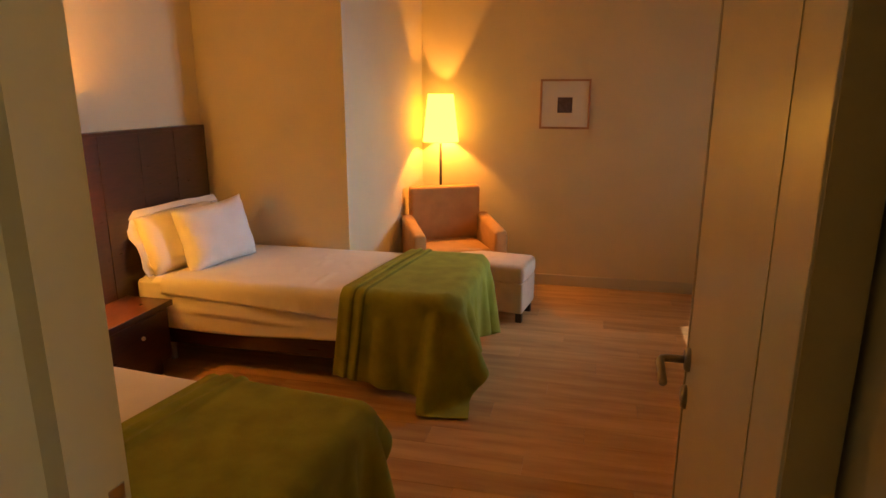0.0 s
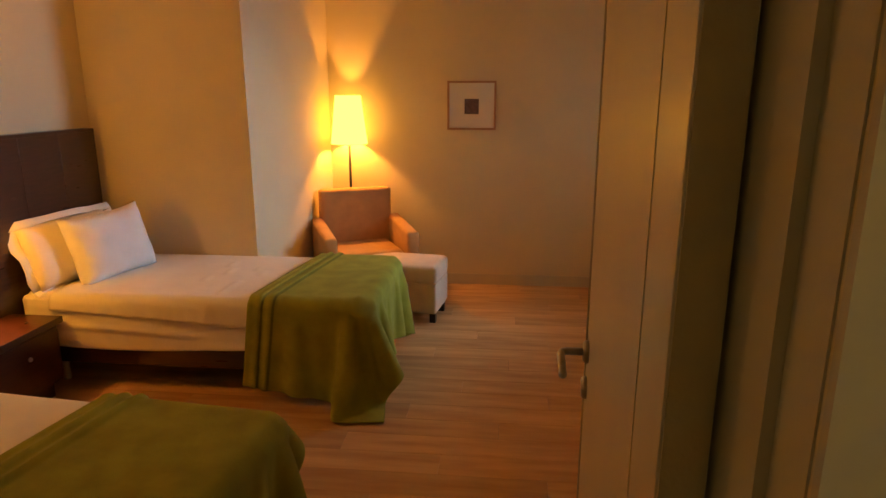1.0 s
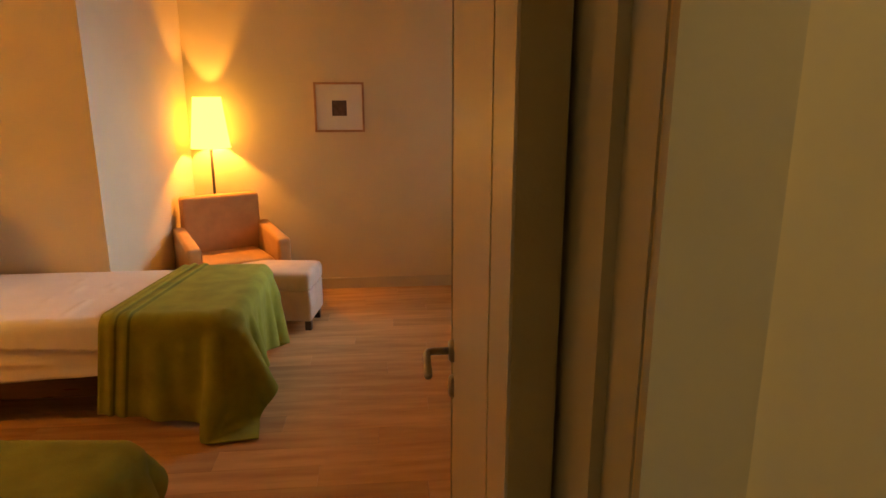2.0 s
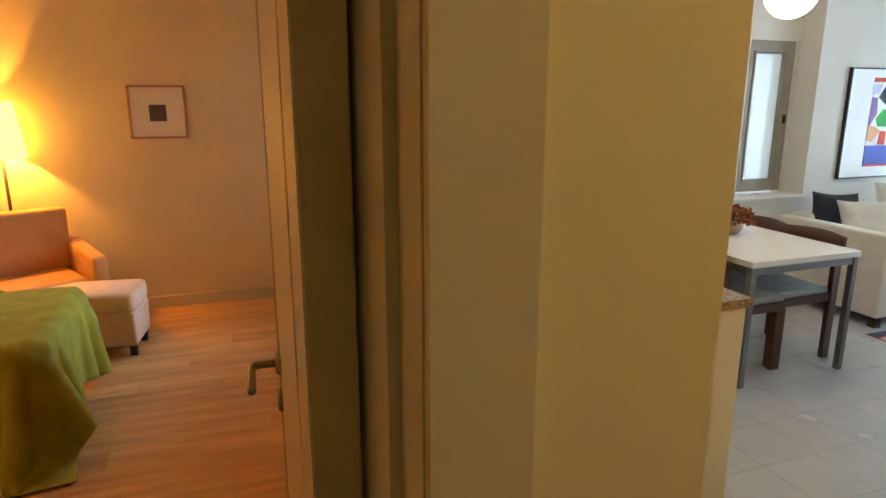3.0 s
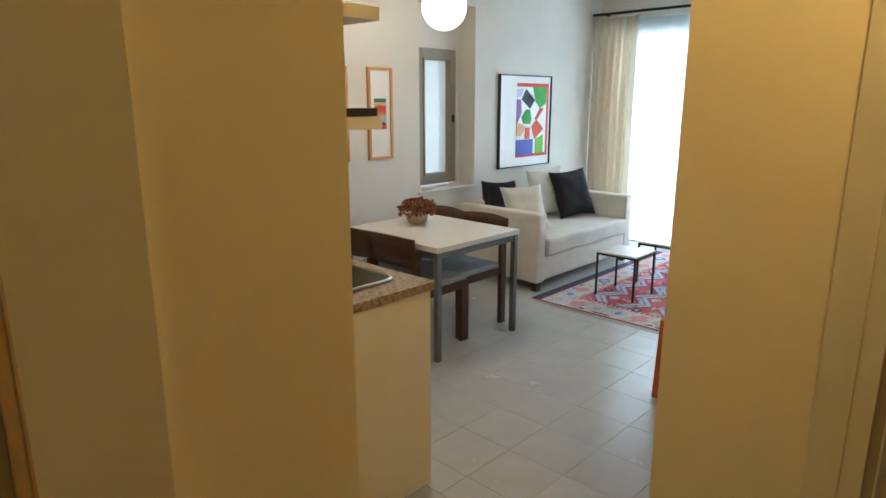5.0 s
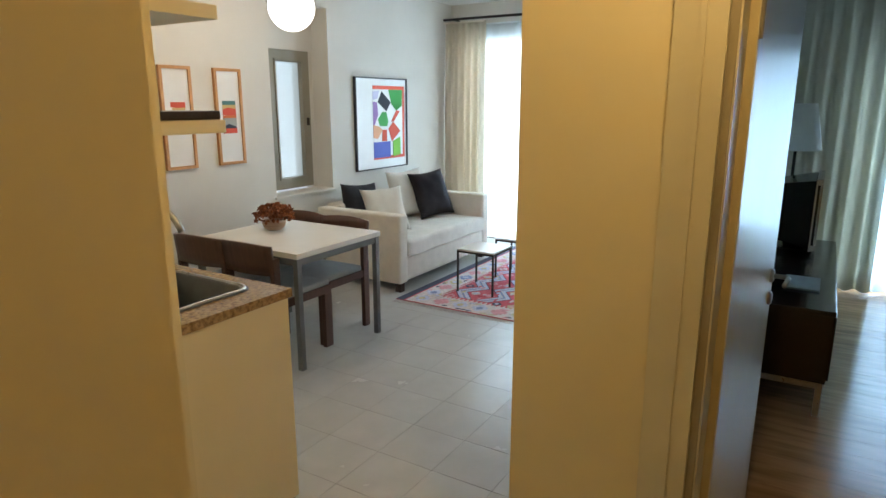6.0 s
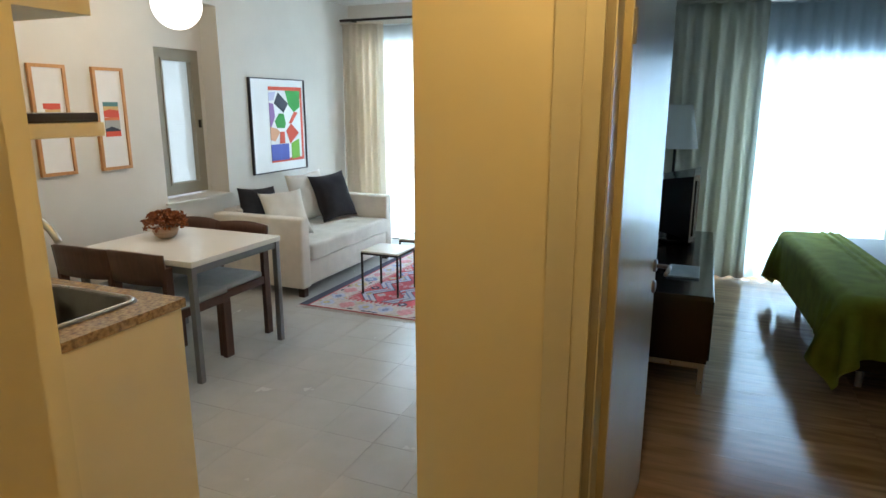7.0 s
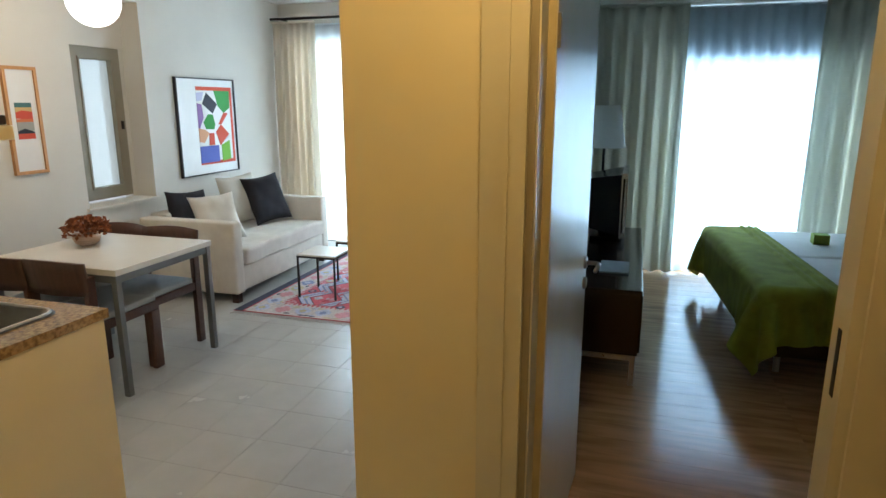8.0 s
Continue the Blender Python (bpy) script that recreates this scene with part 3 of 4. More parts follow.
def drape(solid, origin, turn, b_range, length, seed, step=0.03, ease=0.0):
    """A cloth laid over a box and let fall until it rests. solid: the box's x0, x1, y0, y1, top. The cloth's first edge runs
    through origin, its length goes the way of turn, and b_range says how far it reaches along that edge. Returns a grid of places."""
    rng = np.random.default_rng(seed)
    na, nb = round(length / step), round((b_range[1] - b_range[0]) / step)
    da, db = length / na, (b_range[1] - b_range[0]) / nb
    t = radians(turn)
    a, b = np.meshgrid(np.arange(na + 1) * da, b_range[0] + np.arange(nb + 1) * db, indexing="ij")
    p = np.stack([origin[0] + a * math.cos(t) - b * math.sin(t), origin[1] + a * math.sin(t) + b * math.cos(t), np.full_like(a, solid[4] + 0.012)], -1)
    p += rng.normal(0, 0.0025, p.shape)
    old = p.copy()
    # a cloth with some ease is a little larger than it lies, and creases
    da, db = da * (1 + ease), db * (1 + ease)
    r = 0.045
    lo = np.array([solid[0] + r, solid[2] + r, -1.0])
    hi = np.array([solid[1] - r, solid[3] - r, solid[4] - r])
    mid, half = (lo + hi) / 2, (hi - lo) / 2

    def pull(i, j, rest, k):
        d = p[j] - p[i]
        n = np.sqrt((d * d).sum(-1, keepdims=True)) + 1e-9
        d *= 0.5 * k * (n - rest) / n
        p[i] += d
        p[j] -= d

    al = slice(None)
    links = []
    for o in (0, 1):
        links.append(((slice(o, na, 2), al), (slice(o + 1, na + 1, 2), al), da, 1.0))
        links.append(((al, slice(o, nb, 2)), (al, slice(o + 1, nb + 1, 2)), db, 1.0))
    dg = math.hypot(da, db)
    for o in (0, 1):
        links.append(((slice(o, na, 2), slice(0, nb)), (slice(o + 1, na + 1, 2), slice(1, nb + 1)), dg, 0.35))
        links.append(((slice(o, na, 2), slice(1, nb + 1)), (slice(o + 1, na + 1, 2), slice(0, nb)), dg, 0.35))
    bends = [((slice(0, na - 1), al), (slice(2, na + 1), al), 2 * da, 0.10), ((al, slice(0, nb - 1)), (al, slice(2, nb + 1)), 2 * db, 0.10)]

    def even(i, j):
        """Cuts both ends of a link to the same count."""
        n = [min(len(range(*u.indices(m))), len(range(*v.indices(m)))) for u, v, m in zip(i, j, p.shape)]
        cut = lambda q: tuple(slice(u.indices(m)[0], u.indices(m)[0] + (c - 1) * u.indices(m)[2] + 1, u.indices(m)[2]) for u, m, c in zip(q, p.shape, n))
        return cut(i), cut(j)

    links = [(*even(i, j), q, k) for i, j, q, k in links]
    for turn_no in range(190):
        speed = (p - old) * (0.97 if turn_no < 150 else 0.85)
        old = p.copy()
        was = p[..., :2].copy()
        p += speed
        p[..., 2] -= 4.0 / 60 ** 2
        for again in range(20):
            for i, j, q, k in links:
                pull(i, j, q, k)
            for i, j, q, k in bends:
                pull(i, j, q, k)
        q = p - mid
        e = np.abs(q) - half
        out = np.maximum(e, 0)
        far = np.sqrt((out * out).sum(-1))
        inner = np.minimum(e.max(-1), 0)
        dist = far + inner - r
        way = np.where(far[..., None] > 1e-6, out * np.sign(q) / np.maximum(far, 1e-6)[..., None], (e == e.max(-1, keepdims=True)) * np.sign(q))
        hit = dist < 0.006
        p += np.where(hit[..., None], way * (0.006 - dist)[..., None], 0)
        # cloth that lies on the top stays where it is
        lies = hit & (way[..., 2] > 0.6)
        p[..., :2] = np.where(lies[..., None], was + 0.02 * (p[..., :2] - was), p[..., :2])
        old = np.where(hit[..., None], old + 0.75 * (p - old), old)
        p[..., 2] = np.maximum(p[..., 2], 0.012)
    return p, da, db


def finer(g, n=3):
    """The grid with n cells for each, on smooth curves through its places."""
    for axis in (0, 1):
        g = np.swapaxes(g, 0, axis)
        q = np.concatenate([2 * g[:1] - g[1:2], g, 2 * g[-1:] - g[-2:-1]])
        rows = []
        for k in range(n):
            u = k / n
            rows.append(0.5 * (2 * q[1:-2] + (q[2:-1] - q[:-3]) * u + (2 * q[:-3] - 5 * q[1:-2] + 4 * q[2:-1] - q[3:]) * u * u + (3 * q[1:-2] - q[:-3] - 3 * q[2:-1] + q[3:]) * u ** 3))
        g = np.swapaxes(np.concatenate([np.stack(rows, 1).reshape(-1, *g.shape[1:]), g[-1:]]), 0, axis)
    return g


def blanket(name, solid, origin, turn, b_range, length, label, seed, ridges=(0.065, 0.125)):
    """A fleece thrown across the foot of a bed, with folded ridges along its first edge."""
    g, da, db = drape(solid, origin, turn, b_range, length, seed)
    g = finer(g)
    na, nb = g.shape[0] - 1, g.shape[1] - 1
    side = np.cross(np.gradient(g, axis=0), np.gradient(g, axis=1))
    side /= np.linalg.norm(side, axis=-1, keepdims=True) + 1e-9
    a = np.arange(na + 1) * length / na
    rise = np.zeros(na + 1)
    for c in ridges:
        f = (a - c) / 0.045
        rise += 0.017 * np.where((f > -1) & (f <= 0), (1 + np.minimum(f, 0)) ** 1.5, np.maximum(0, 1 - f / 0.2) * (f > 0))
    rise += 0.006 * np.exp(-(a / 0.02) ** 2)
    g = g + side * rise[:, None, None]
    o = thing(name, (0, 0, 0), label, "blanket")
    bm = sheet(na, nb, lambda u, v: g[round(u * na), round(v * nb)])
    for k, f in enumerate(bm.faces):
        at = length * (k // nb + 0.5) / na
        # faces just past each ridge take the darker green as its shadow
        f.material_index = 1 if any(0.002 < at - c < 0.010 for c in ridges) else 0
    thick(part("fleece", bm, [GREEN, GREEN_FOLD_SHADE], o, "", True), -0.007)
    return o


def bed(name, x0, x1, y0, y1, top, label, group="", folds=1):
    """A single bed along x with its head at x0: dark base on steel legs, mattress in a tucked sheet."""
    o = thing(name, (0, 0, 0), label, "bed", group)
    part("bed_base", box(x0, x1 - 0.01, y0 + 0.02, y1 - 0.02, 0.15, 0.27, 0.008), DARK_WOOD, o, "dark reddish wooden base")
    m = box(x0, x1, y0, y1, 0.27, top - 0.012, 0.05, 4)
    part("mattress", m, SHEET, o, "", True)

    rnd = random.Random(folds)
    q = [rnd.uniform(0, 6.28) for _ in range(6)]

    def cover(u, v):
        a = x0 + 0.04 + (x1 - x0 - 0.05) * u
        drop = 0.27
        b = y0 - drop + (y1 - y0 + 2 * drop) * v
        over = max(0, y0 - b, b - y1)
        sgn = -1 if b < y0 else 1
        z = top - over - (0.018 * max(0, 1 - min(abs(b - y0), abs(b - y1)) / 0.04))
        crease = 0.014 * math.sin(3.1 * a + q[0] + 14 * over) + 0.012 * math.exp(-((over - 0.06 - 0.05 * (a - x0)) / 0.018) ** 2) + 0.011 * math.exp(-((over - 0.13 - 0.06 * (a - x0)) / 0.015) ** 2) + 0.008 * math.sin(9 * a - 34 * over + q[1])
        crease = max(crease, -0.004) * (0.25 + 1.1 * min(1, max(0, (over - 0.10) / 0.06))) if a < x1 - 0.62 else crease * 0.1
        y = min(max(b, y0), y1) + sgn * (0.012 + crease * min(1, over / 0.05) if over else 0)
        z += 0.006 * math.sin(9 * a + 5 * b + q[2]) * math.sin(7 * b - 3 * a + q[3]) + 0.004 * math.sin(23 * a - 9 * b + q[5]) if not over else 0.035 * math.sin(2.2 * a + q[4]) * over / drop
        z -= 0.012 if a > x1 - 0.48 and not over else 0
        return (a, y, z)

    thick(part("sheet", sheet(90, 110, cover), SHEET, o, "white sheet with creases along the side", True), 0.005)
    g, da, db = drape((x0, x1 + 0.01, y0 - 0.022, y1 + 0.022, top + 0.004), (x0 + 0.20, y0), -3.0, (-0.085, y1 - y0 + 0.16), 1.56, 40 + folds, 0.03, 0.015)
    g = finer(g, 2)
    na, nb = g.shape[0] - 1, g.shape[1] - 1
    thick(part("top_sheet", sheet(na, nb, lambda u, v: g[round(u * na), round(v * nb)]), SHEET, o, "rumpled white top sheet", True), 0.004)
    for x in (x0 + 0.12, x1 - 0.24):
        for y in (y0 + 0.12, y1 - 0.12):
            part("leg", tube([(x, y, 0), (x, y, 0.15)], 0.02), STEEL, o, "steel leg")
    return o


# ---- bedroom with two single beds ----
BED_TOP = 0.55
head = thing("headboard", (-2.70, 2.2, 0), "dark reddish-brown veneered headboard panel fixed to the wall", "headboard")
part("panel", box(-0.075, 0.0, -1.30, 1.62, 0.10, 1.385, 0.006), DARK_WOOD, head)
for k in range(9):
    part("groove_slat", box(0.0, 0.004, -1.28 + 0.32 * k, -0.97 + 0.32 * k, 0.12, 1.365, 0.0015), DARK_WOOD, head)
bed("single_bed", -2.68, -0.76, 2.97, 3.85, BED_TOP, "single bed made with white sheets on a dark wooden base", "two single beds", 1)
near_bed = bed("single_bed", -2.605, -0.81, 0.94, 1.835, BED_TOP, "single bed made with white sheets near the doorway", "two single beds", 2)
blanket("blanket", (-2.68, -0.730, 2.925, 3.89, BED_TOP + 0.020), (-1.375, 2.925), -7.5, (-0.44, 1.22), 0.95, "olive green fleece blanket draped over the bed foot", 4)
near_askew = pose(-1.45, 1.80, 0, 0, 0, -5.5) @ pose(1.45, -1.80, 0)
near_bed.matrix_basis = near_askew
blanket("blanket", (-2.68, -0.775, 0.895, 1.88, BED_TOP + 0.020), (-1.47, 1.40), -4, (-0.80, 0.68), 1.00, "olive green fleece blanket draped over the near bed's foot", 8).matrix_basis = near_askew
pillow("pillow", (-2.52, 3.32, BED_TOP), (-20, 0, 82), (0.64, 0.37, 0.17), SHEET, "cream bordered pillow leaning on the headboard", flange=0.036, seed=3)
pillow("pillow", (-2.33, 3.37, BED_TOP - 0.01), (-15, -3, 74), (0.54, 0.41, 0.20), PILLOW, "plump white pillow leaning on another pillow", seed=6)
pillow("pillow", (-2.50, 1.48, BED_TOP), (-24, 0, 84), (0.66, 0.42, 0.14), SHEET, "cream bordered pillow leaning on the headboard", flange=0.045, seed=9)
night = thing("bedside_table", (-2.70, 2.42, 0), "dark reddish wooden bedside table with a drawer", "bedside table")
part("top", box(0.0, 0.30, -0.50, 0.50, 0.415, 0.45, 0.004), DARK_WOOD, night)
part("body", box(0.0, 0.27, -0.48, 0.48, 0.10, 0.415, 0.003), DARK_WOOD, night)
for y in (-0.24, 0.24):
    d = part("drawer", box(0.27, 0.287, y - 0.225, y + 0.225, 0.125, 0.405, 0.003), DARK_WOOD, night)
    k = turned([(0.0, 0.018), (0.011, 0.016), (0.012, 0.008), (0.006, 0.0)], 16)
    bmesh.ops.transform(k, matrix=pose(0.287, y, 0.31, 0, 90, 0), verts=k.verts)
    part("knob", k, STEEL, d, "small steel knob", True)
part("plinth", box(0.0, 0.22, -0.46, 0.46, 0.0, 0.10), DARK_WOOD, night, "recessed dark plinth")
bl = thing("bedside_lamp", (-2.60, 2.545, 0.45), "small lit bedside lamp with a warm shade", "lamp")
part("base", turned([(0.0, 0.012), (0.055, 0.012), (0.06, 0.0), (0.0, 0.0)]), STEEL, bl, "", True)
part("stem", tube([(0, 0, 0.01), (0, 0, 0.47)], 0.008), STEEL, bl)
part("shade", turned([(0.062, 0.47), (0.058, 0.69)]), SHADE_GLOW, bl, "glowing cream shade", True)

fl = thing("floor_lamp", (-1.335, 5.03, 0), "lit floor lamp with a tapered cream shade on a dark pole", "floor lamp")
part("base", turned([(0.0, 0.022), (0.12, 0.022), (0.13, 0.014), (0.13, 0.0), (0.0, 0.0)]), DARK_METAL, fl, "", True)
part("pole", tube([(0, 0, 0.02), (0, 0, 1.28)], 0.011), DARK_METAL, fl, "", True)
thick(part("shade", turned([(0.147, 1.205), (0.103, 1.585)]), SHADE_LIT, fl, "glowing tapered cream shade", True), 0.003)
part("shade_ring", boxes((-0.105, 0.105, -0.003, 0.003, 1.30, 1.306), (-0.003, 0.003, -0.105, 0.105, 1.306, 1.312)), DARK_METAL, fl)

chair = thing("armchair", (-1.165, 4.70, 0), "tan upholstered armchair with padded arms in the corner", "armchair", turn=27)
part("backrest", box(-0.29, 0.29, 0.19, 0.31, 0.24, 0.86, 0.035, 4), TAN, chair, "", True)
part("seat", box(-0.25, 0.25, -0.27, 0.20, 0.24, 0.44, 0.04, 4), TAN, chair, "", True)
for sx in (-1, 1):
    a = box(sx * 0.315 - 0.05, sx * 0.315 + 0.05, -0.30, 0.24, 0.14, 0.58, 0.035, 4)
    for v in a.verts:
        if v.co.z > 0.4:
            v.co.z += 0.06 * (v.co.y + 0.25) / 0.5
    part("armrest", a, TAN, chair, "", True)
part("seat_base", box(-0.26, 0.26, -0.24, 0.25, 0.12, 0.25, 0.01), TAN, chair)
for sx in (-0.27, 0.27):
    for y in (-0.20, 0.25):
        part("leg", box(sx - 0.02, sx + 0.02, y - 0.02, y + 0.02, 0, 0.14, 0.003), DARK_WOOD, chair, "dark wooden leg")
ott = thing("ottoman", (-0.790, 4.375, 0), "pale upholstered ottoman with dark feet before the armchair", "ottoman", turn=-8)
seat = box(-0.29, 0.29, -0.19, 0.19, 0.29, 0.425, 0.045, 5)
for v in seat.verts:
    if v.co.z > 0.36:
        v.co.z += 0.018 * (1 - (v.co.x / 0.29) ** 2) * (1 - (v.co.y / 0.19) ** 2)
part("cushion", seat, STONE_CLOTH, ott, "", True)
part("body", box(-0.285, 0.285, -0.185, 0.185, 0.075, 0.30, 0.02, 3), STONE_CLOTH, ott, "", True)
for sx in (-0.25, 0.25):
    for y in (-0.13, 0.13):
        part("foot", box(sx - 0.022, sx + 0.022, y - 0.022, y + 0.022, 0, 0.08, 0.004), DARK_WOOD, ott, "dark wooden foot")


# ---- framed pictures ----
def picture(name, x0, x1, z0, z1, y, frame_mat, mount, rows, label, edge=0.018, deep=0.025):
    """A framed print on a wall that looks to -y. rows: (paint, corners in shares of the sheet)."""
    w, h = x1 - x0, z1 - z0
    o = thing(name, (x0, y, z0), label, "picture")
    part("picture_frame", boxes((0, w, -deep, 0, 0, edge), (0, w, -deep, 0, h - edge, h), (0, edge, -deep, 0, edge, h - edge), (w - edge, w, -deep, 0, edge, h - edge)), frame_mat, o)
    part("mount", box(edge, w - edge, -deep * 0.5, -0.001, edge, h - edge), mount, o, "white mount")
    for k, (paint, ring) in enumerate(rows):
        bm = bmesh.new()
        f = [bm.verts.new((edge + (w - 2 * edge) * u, -deep * 0.5 - 0.0012 - 0.0004 * k, edge + (h - 2 * edge) * v)) for u, v in ring]
        b = [bm.verts.new((q.co.x, -deep * 0.5, q.co.z)) for q in f]
        bm.faces.new(f), bm.faces.new(b[::-1])
        for i in range(len(f)):
            bm.faces.new((f[i], b[i], b[(i + 1) % len(f)], f[(i + 1) % len(f)]))
        bmesh.ops.recalc_face_normals(bm, faces=bm.faces[:])
        part("printed_shape", bm, paint, o)
    return o


def rect(a, b, c, d):
    return ((a, c), (b, c), (b, d), (a, d))


P = PAINTS
picture("picture", -0.548, -0.155, 1.312, 1.698, 5.18, PINK_WOOD, PAPER, [(PURPLE, rect(0.34, 0.66, 0.31, 0.65))], "small framed print with one purple-grey square", 0.016)
BANDS_A = [(P["red"], ((0.25, 0.665), (0.82, 0.665), (0.82, 0.61), (0.48, 0.605), (0.25, 0.615))), (P["sand"], ((0.30, 0.61), (0.48, 0.605), (0.82, 0.61), (0.80, 0.58), (0.30, 0.575))), (P["rust"], rect(0.25, 0.80, 0.50, 0.575)),
           (P["grey"], rect(0.26, 0.80, 0.40, 0.46)), (P["sand"], ((0.26, 0.385), (0.80, 0.385), (0.80, 0.345), (0.27, 0.335)))]
picture("picture", 2.885, 3.14, 1.135, 1.858, 3.91, PINE, PAPER, BANDS_A, "narrow pine-framed print with a red band", 0.022)
BANDS_B = [(P["teal"], rect(0.20, 0.80, 0.635, 0.68)), (P["sand"], ((0.20, 0.635), (0.80, 0.635), (0.80, 0.59), (0.42, 0.605), (0.20, 0.585))), (P["red"], ((0.20, 0.585), (0.42, 0.605), (0.80, 0.59), (0.80, 0.51), (0.20, 0.525))),
           (P["rust"], rect(0.20, 0.80, 0.49, 0.52)), (P["grey"], rect(0.20, 0.80, 0.40, 0.49)), (P["ink"], ((0.20, 0.40), (0.45, 0.425), (0.80, 0.39), (0.80, 0.375), (0.20, 0.375))), (P["red"], rect(0.20, 0.80, 0.32, 0.375))]
picture("picture", 3.342, 3.596, 1.135, 1.858, 3.91, PINE, PAPER, BANDS_B, "narrow pine-framed print with stacked colour bands", 0.022)
ART = [
    (P["red"], rect(0.32, 0.965, 0.095, 0.925)), (P["paper"], rect(0.32, 0.92, 0.13, 0.885)),
    (P["lilac"], ((0.32, 0.86), (0.45, 0.87), (0.41, 0.78), (0.32, 0.77))), (P["mauve"], ((0.32, 0.75), (0.40, 0.74), (0.42, 0.60), (0.34, 0.48), (0.32, 0.48))),
    (P["ink"], ((0.495, 0.865), (0.68, 0.74), (0.585, 0.64), (0.41, 0.745))), (P["green"], ((0.63, 0.885), (0.92, 0.885), (0.91, 0.70), (0.79, 0.645), (0.69, 0.72))),
    (P["green"], ((0.50, 0.635), (0.585, 0.63), (0.62, 0.525), (0.595, 0.47), (0.45, 0.475), (0.41, 0.55)))]
ART += [
    (P["red"], ((0.79, 0.65), (0.865, 0.64), (0.735, 0.52), (0.675, 0.52))), (P["red"], ((0.72, 0.52), (0.87, 0.41), (0.69, 0.29), (0.62, 0.44))),
    (P["peach"], ((0.32, 0.49), (0.43, 0.47), (0.50, 0.43), (0.40, 0.33), (0.32, 0.345))), (P["red"], ((0.50, 0.43), (0.585, 0.43), (0.585, 0.30), (0.485, 0.30))),
    (P["blue"], rect(0.32, 0.655, 0.115, 0.295)), (P["lime"], ((0.71, 0.295), (0.865, 0.34), (0.87, 0.13), (0.71, 0.115))), (P["paper"], ((0.80, 0.35), (0.88, 0.40), (0.87, 0.345)))]
picture("picture", 4.985, 5.86, 0.935, 1.852, 3.91, BLACK_FRAME, PAPER, ART, "large black-framed abstract print of bright cut-out shapes", 0.011, 0.032)


# ---- living room ----
t = thing("dining_table", (3.105, 2.965, 0), "white topped dining table on grey metal legs", "table")
part("tabletop", box(-0.405, 0.405, -0.46, 0.46, 0.705, 0.74, 0.004), TABLE_WHITE, t)
part("apron", boxes((-0.39, 0.39, -0.445, -0.42, 0.66, 0.705), (-0.39, 0.39, 0.42, 0.445, 0.66, 0.705), (-0.39, -0.365, -0.42, 0.42, 0.66, 0.705), (0.365, 0.39, -0.42, 0.42, 0.66, 0.705)), GREY_METAL, t)
for sx in (-1, 1):
    for sy in (-1, 1):
        part("leg", box(sx * 0.38 - 0.018, sx * 0.38 + 0.018, sy * 0.435 - 0.018, sy * 0.435 + 0.018, 0, 0.705, 0.002), GREY_METAL, t)


def dining_chair(place, turn):
    """Backrest at -x, seat towards +x."""
    o = thing("dining_chair", place, "dark-stained wooden dining chair with a blue-grey seat pad", "chair", "chairs round the table", turn)
    back = sheet(12, 3, lambda u, v: (-0.235 + 0.035 * (1 - (2 * u - 1) ** 2) * -1 - 0.02 * v, -0.215 + 0.43 * u, 0.60 + 0.18 * v + 0.012 * math.sin(math.pi * u) * v))
    thick(part("backrest", back, BROWN_WOOD, o, "curved wooden back", True), 0.022)
    part("seat_pad", box(-0.20, 0.24, -0.205, 0.205, 0.425, 0.465, 0.014, 3), GREY_PAD, o, "blue-grey padded seat", True)
    part("seat_frame", boxes((-0.21, 0.245, -0.212, -0.185, 0.375, 0.427), (-0.21, 0.245, 0.185, 0.212, 0.375, 0.427), (0.22, 0.245, -0.185, 0.185, 0.375, 0.427), (-0.21, -0.185, -0.185, 0.185, 0.375, 0.427)), BROWN_WOOD, o)
    for sy in (-1, 1):
        part("front_leg", box(0.175, 0.245, sy * 0.200 - 0.016, sy * 0.200 + 0.016, 0, 0.375, 0.004), BROWN_WOOD, o)
        part("back_leg", box(-0.262, -0.205, sy * 0.203 - 0.016, sy * 0.203 + 0.016, 0, 0.70, 0.004), BROWN_WOOD, o)
    return o


chair_a = dining_chair((2.90, 2.86, 0), 0)
copy_thing(chair_a, pose(2.88, 3.28, 0, 0, 0, 2))
copy_thing(chair_a, pose(3.335, 2.90, 0, 0, 0, 180))
copy_thing(chair_a, pose(3.345, 3.33, 0, 0, 0, 178))

vase = thing("flower_bowl", (3.17, 3.17, 0.74), "small banded bowl of dry russet flowers", "flowers")
part("bowl", turned([(0.0, 0.0), (0.045, 0.0), (0.070, 0.02), (0.082, 0.05), (0.079, 0.072), (0.073, 0.072), (0.074, 0.05), (0.0, 0.018)]), POT, vase, "pale banded bowl", True)
rnd = random.Random(12)
bm = bmesh.new()
for k in range(420):
    a, r = rnd.uniform(0, 6.283), 0.135 * math.sqrt(rnd.random())
    z = 0.065 + 0.115 * math.sqrt(max(0, 1 - (r / 0.14) ** 2)) * rnd.uniform(0.35, 1.05) + (rnd.uniform(-0.02, 0.03) if r > 0.09 else 0)
    c = Vector((r * math.cos(a), r * math.sin(a), z))
    s = rnd.uniform(0.011, 0.022)
    m = Matrix.Translation(c) @ Euler((rnd.uniform(-1, 1), rnd.uniform(-1, 1), a)).to_matrix().to_4x4()
    vs = [bm.verts.new(m @ Vector(p)) for p in ((-s, 0, 0), (0, -s * 0.7, s * 0.3), (s, 0, 0), (0, s * 0.7, s * 0.4), (0, 0, -s * 0.5))]
    for f in ((0, 1, 4), (1, 2, 4), (2, 3, 4), (3, 0, 4), (0, 1, 2, 3)):
        bm.faces.new([vs[i] for i in f])
tagged(part("flower_head_mass", bm, LEAFY, vase, "dry russet flower heads"), kind="stuff")

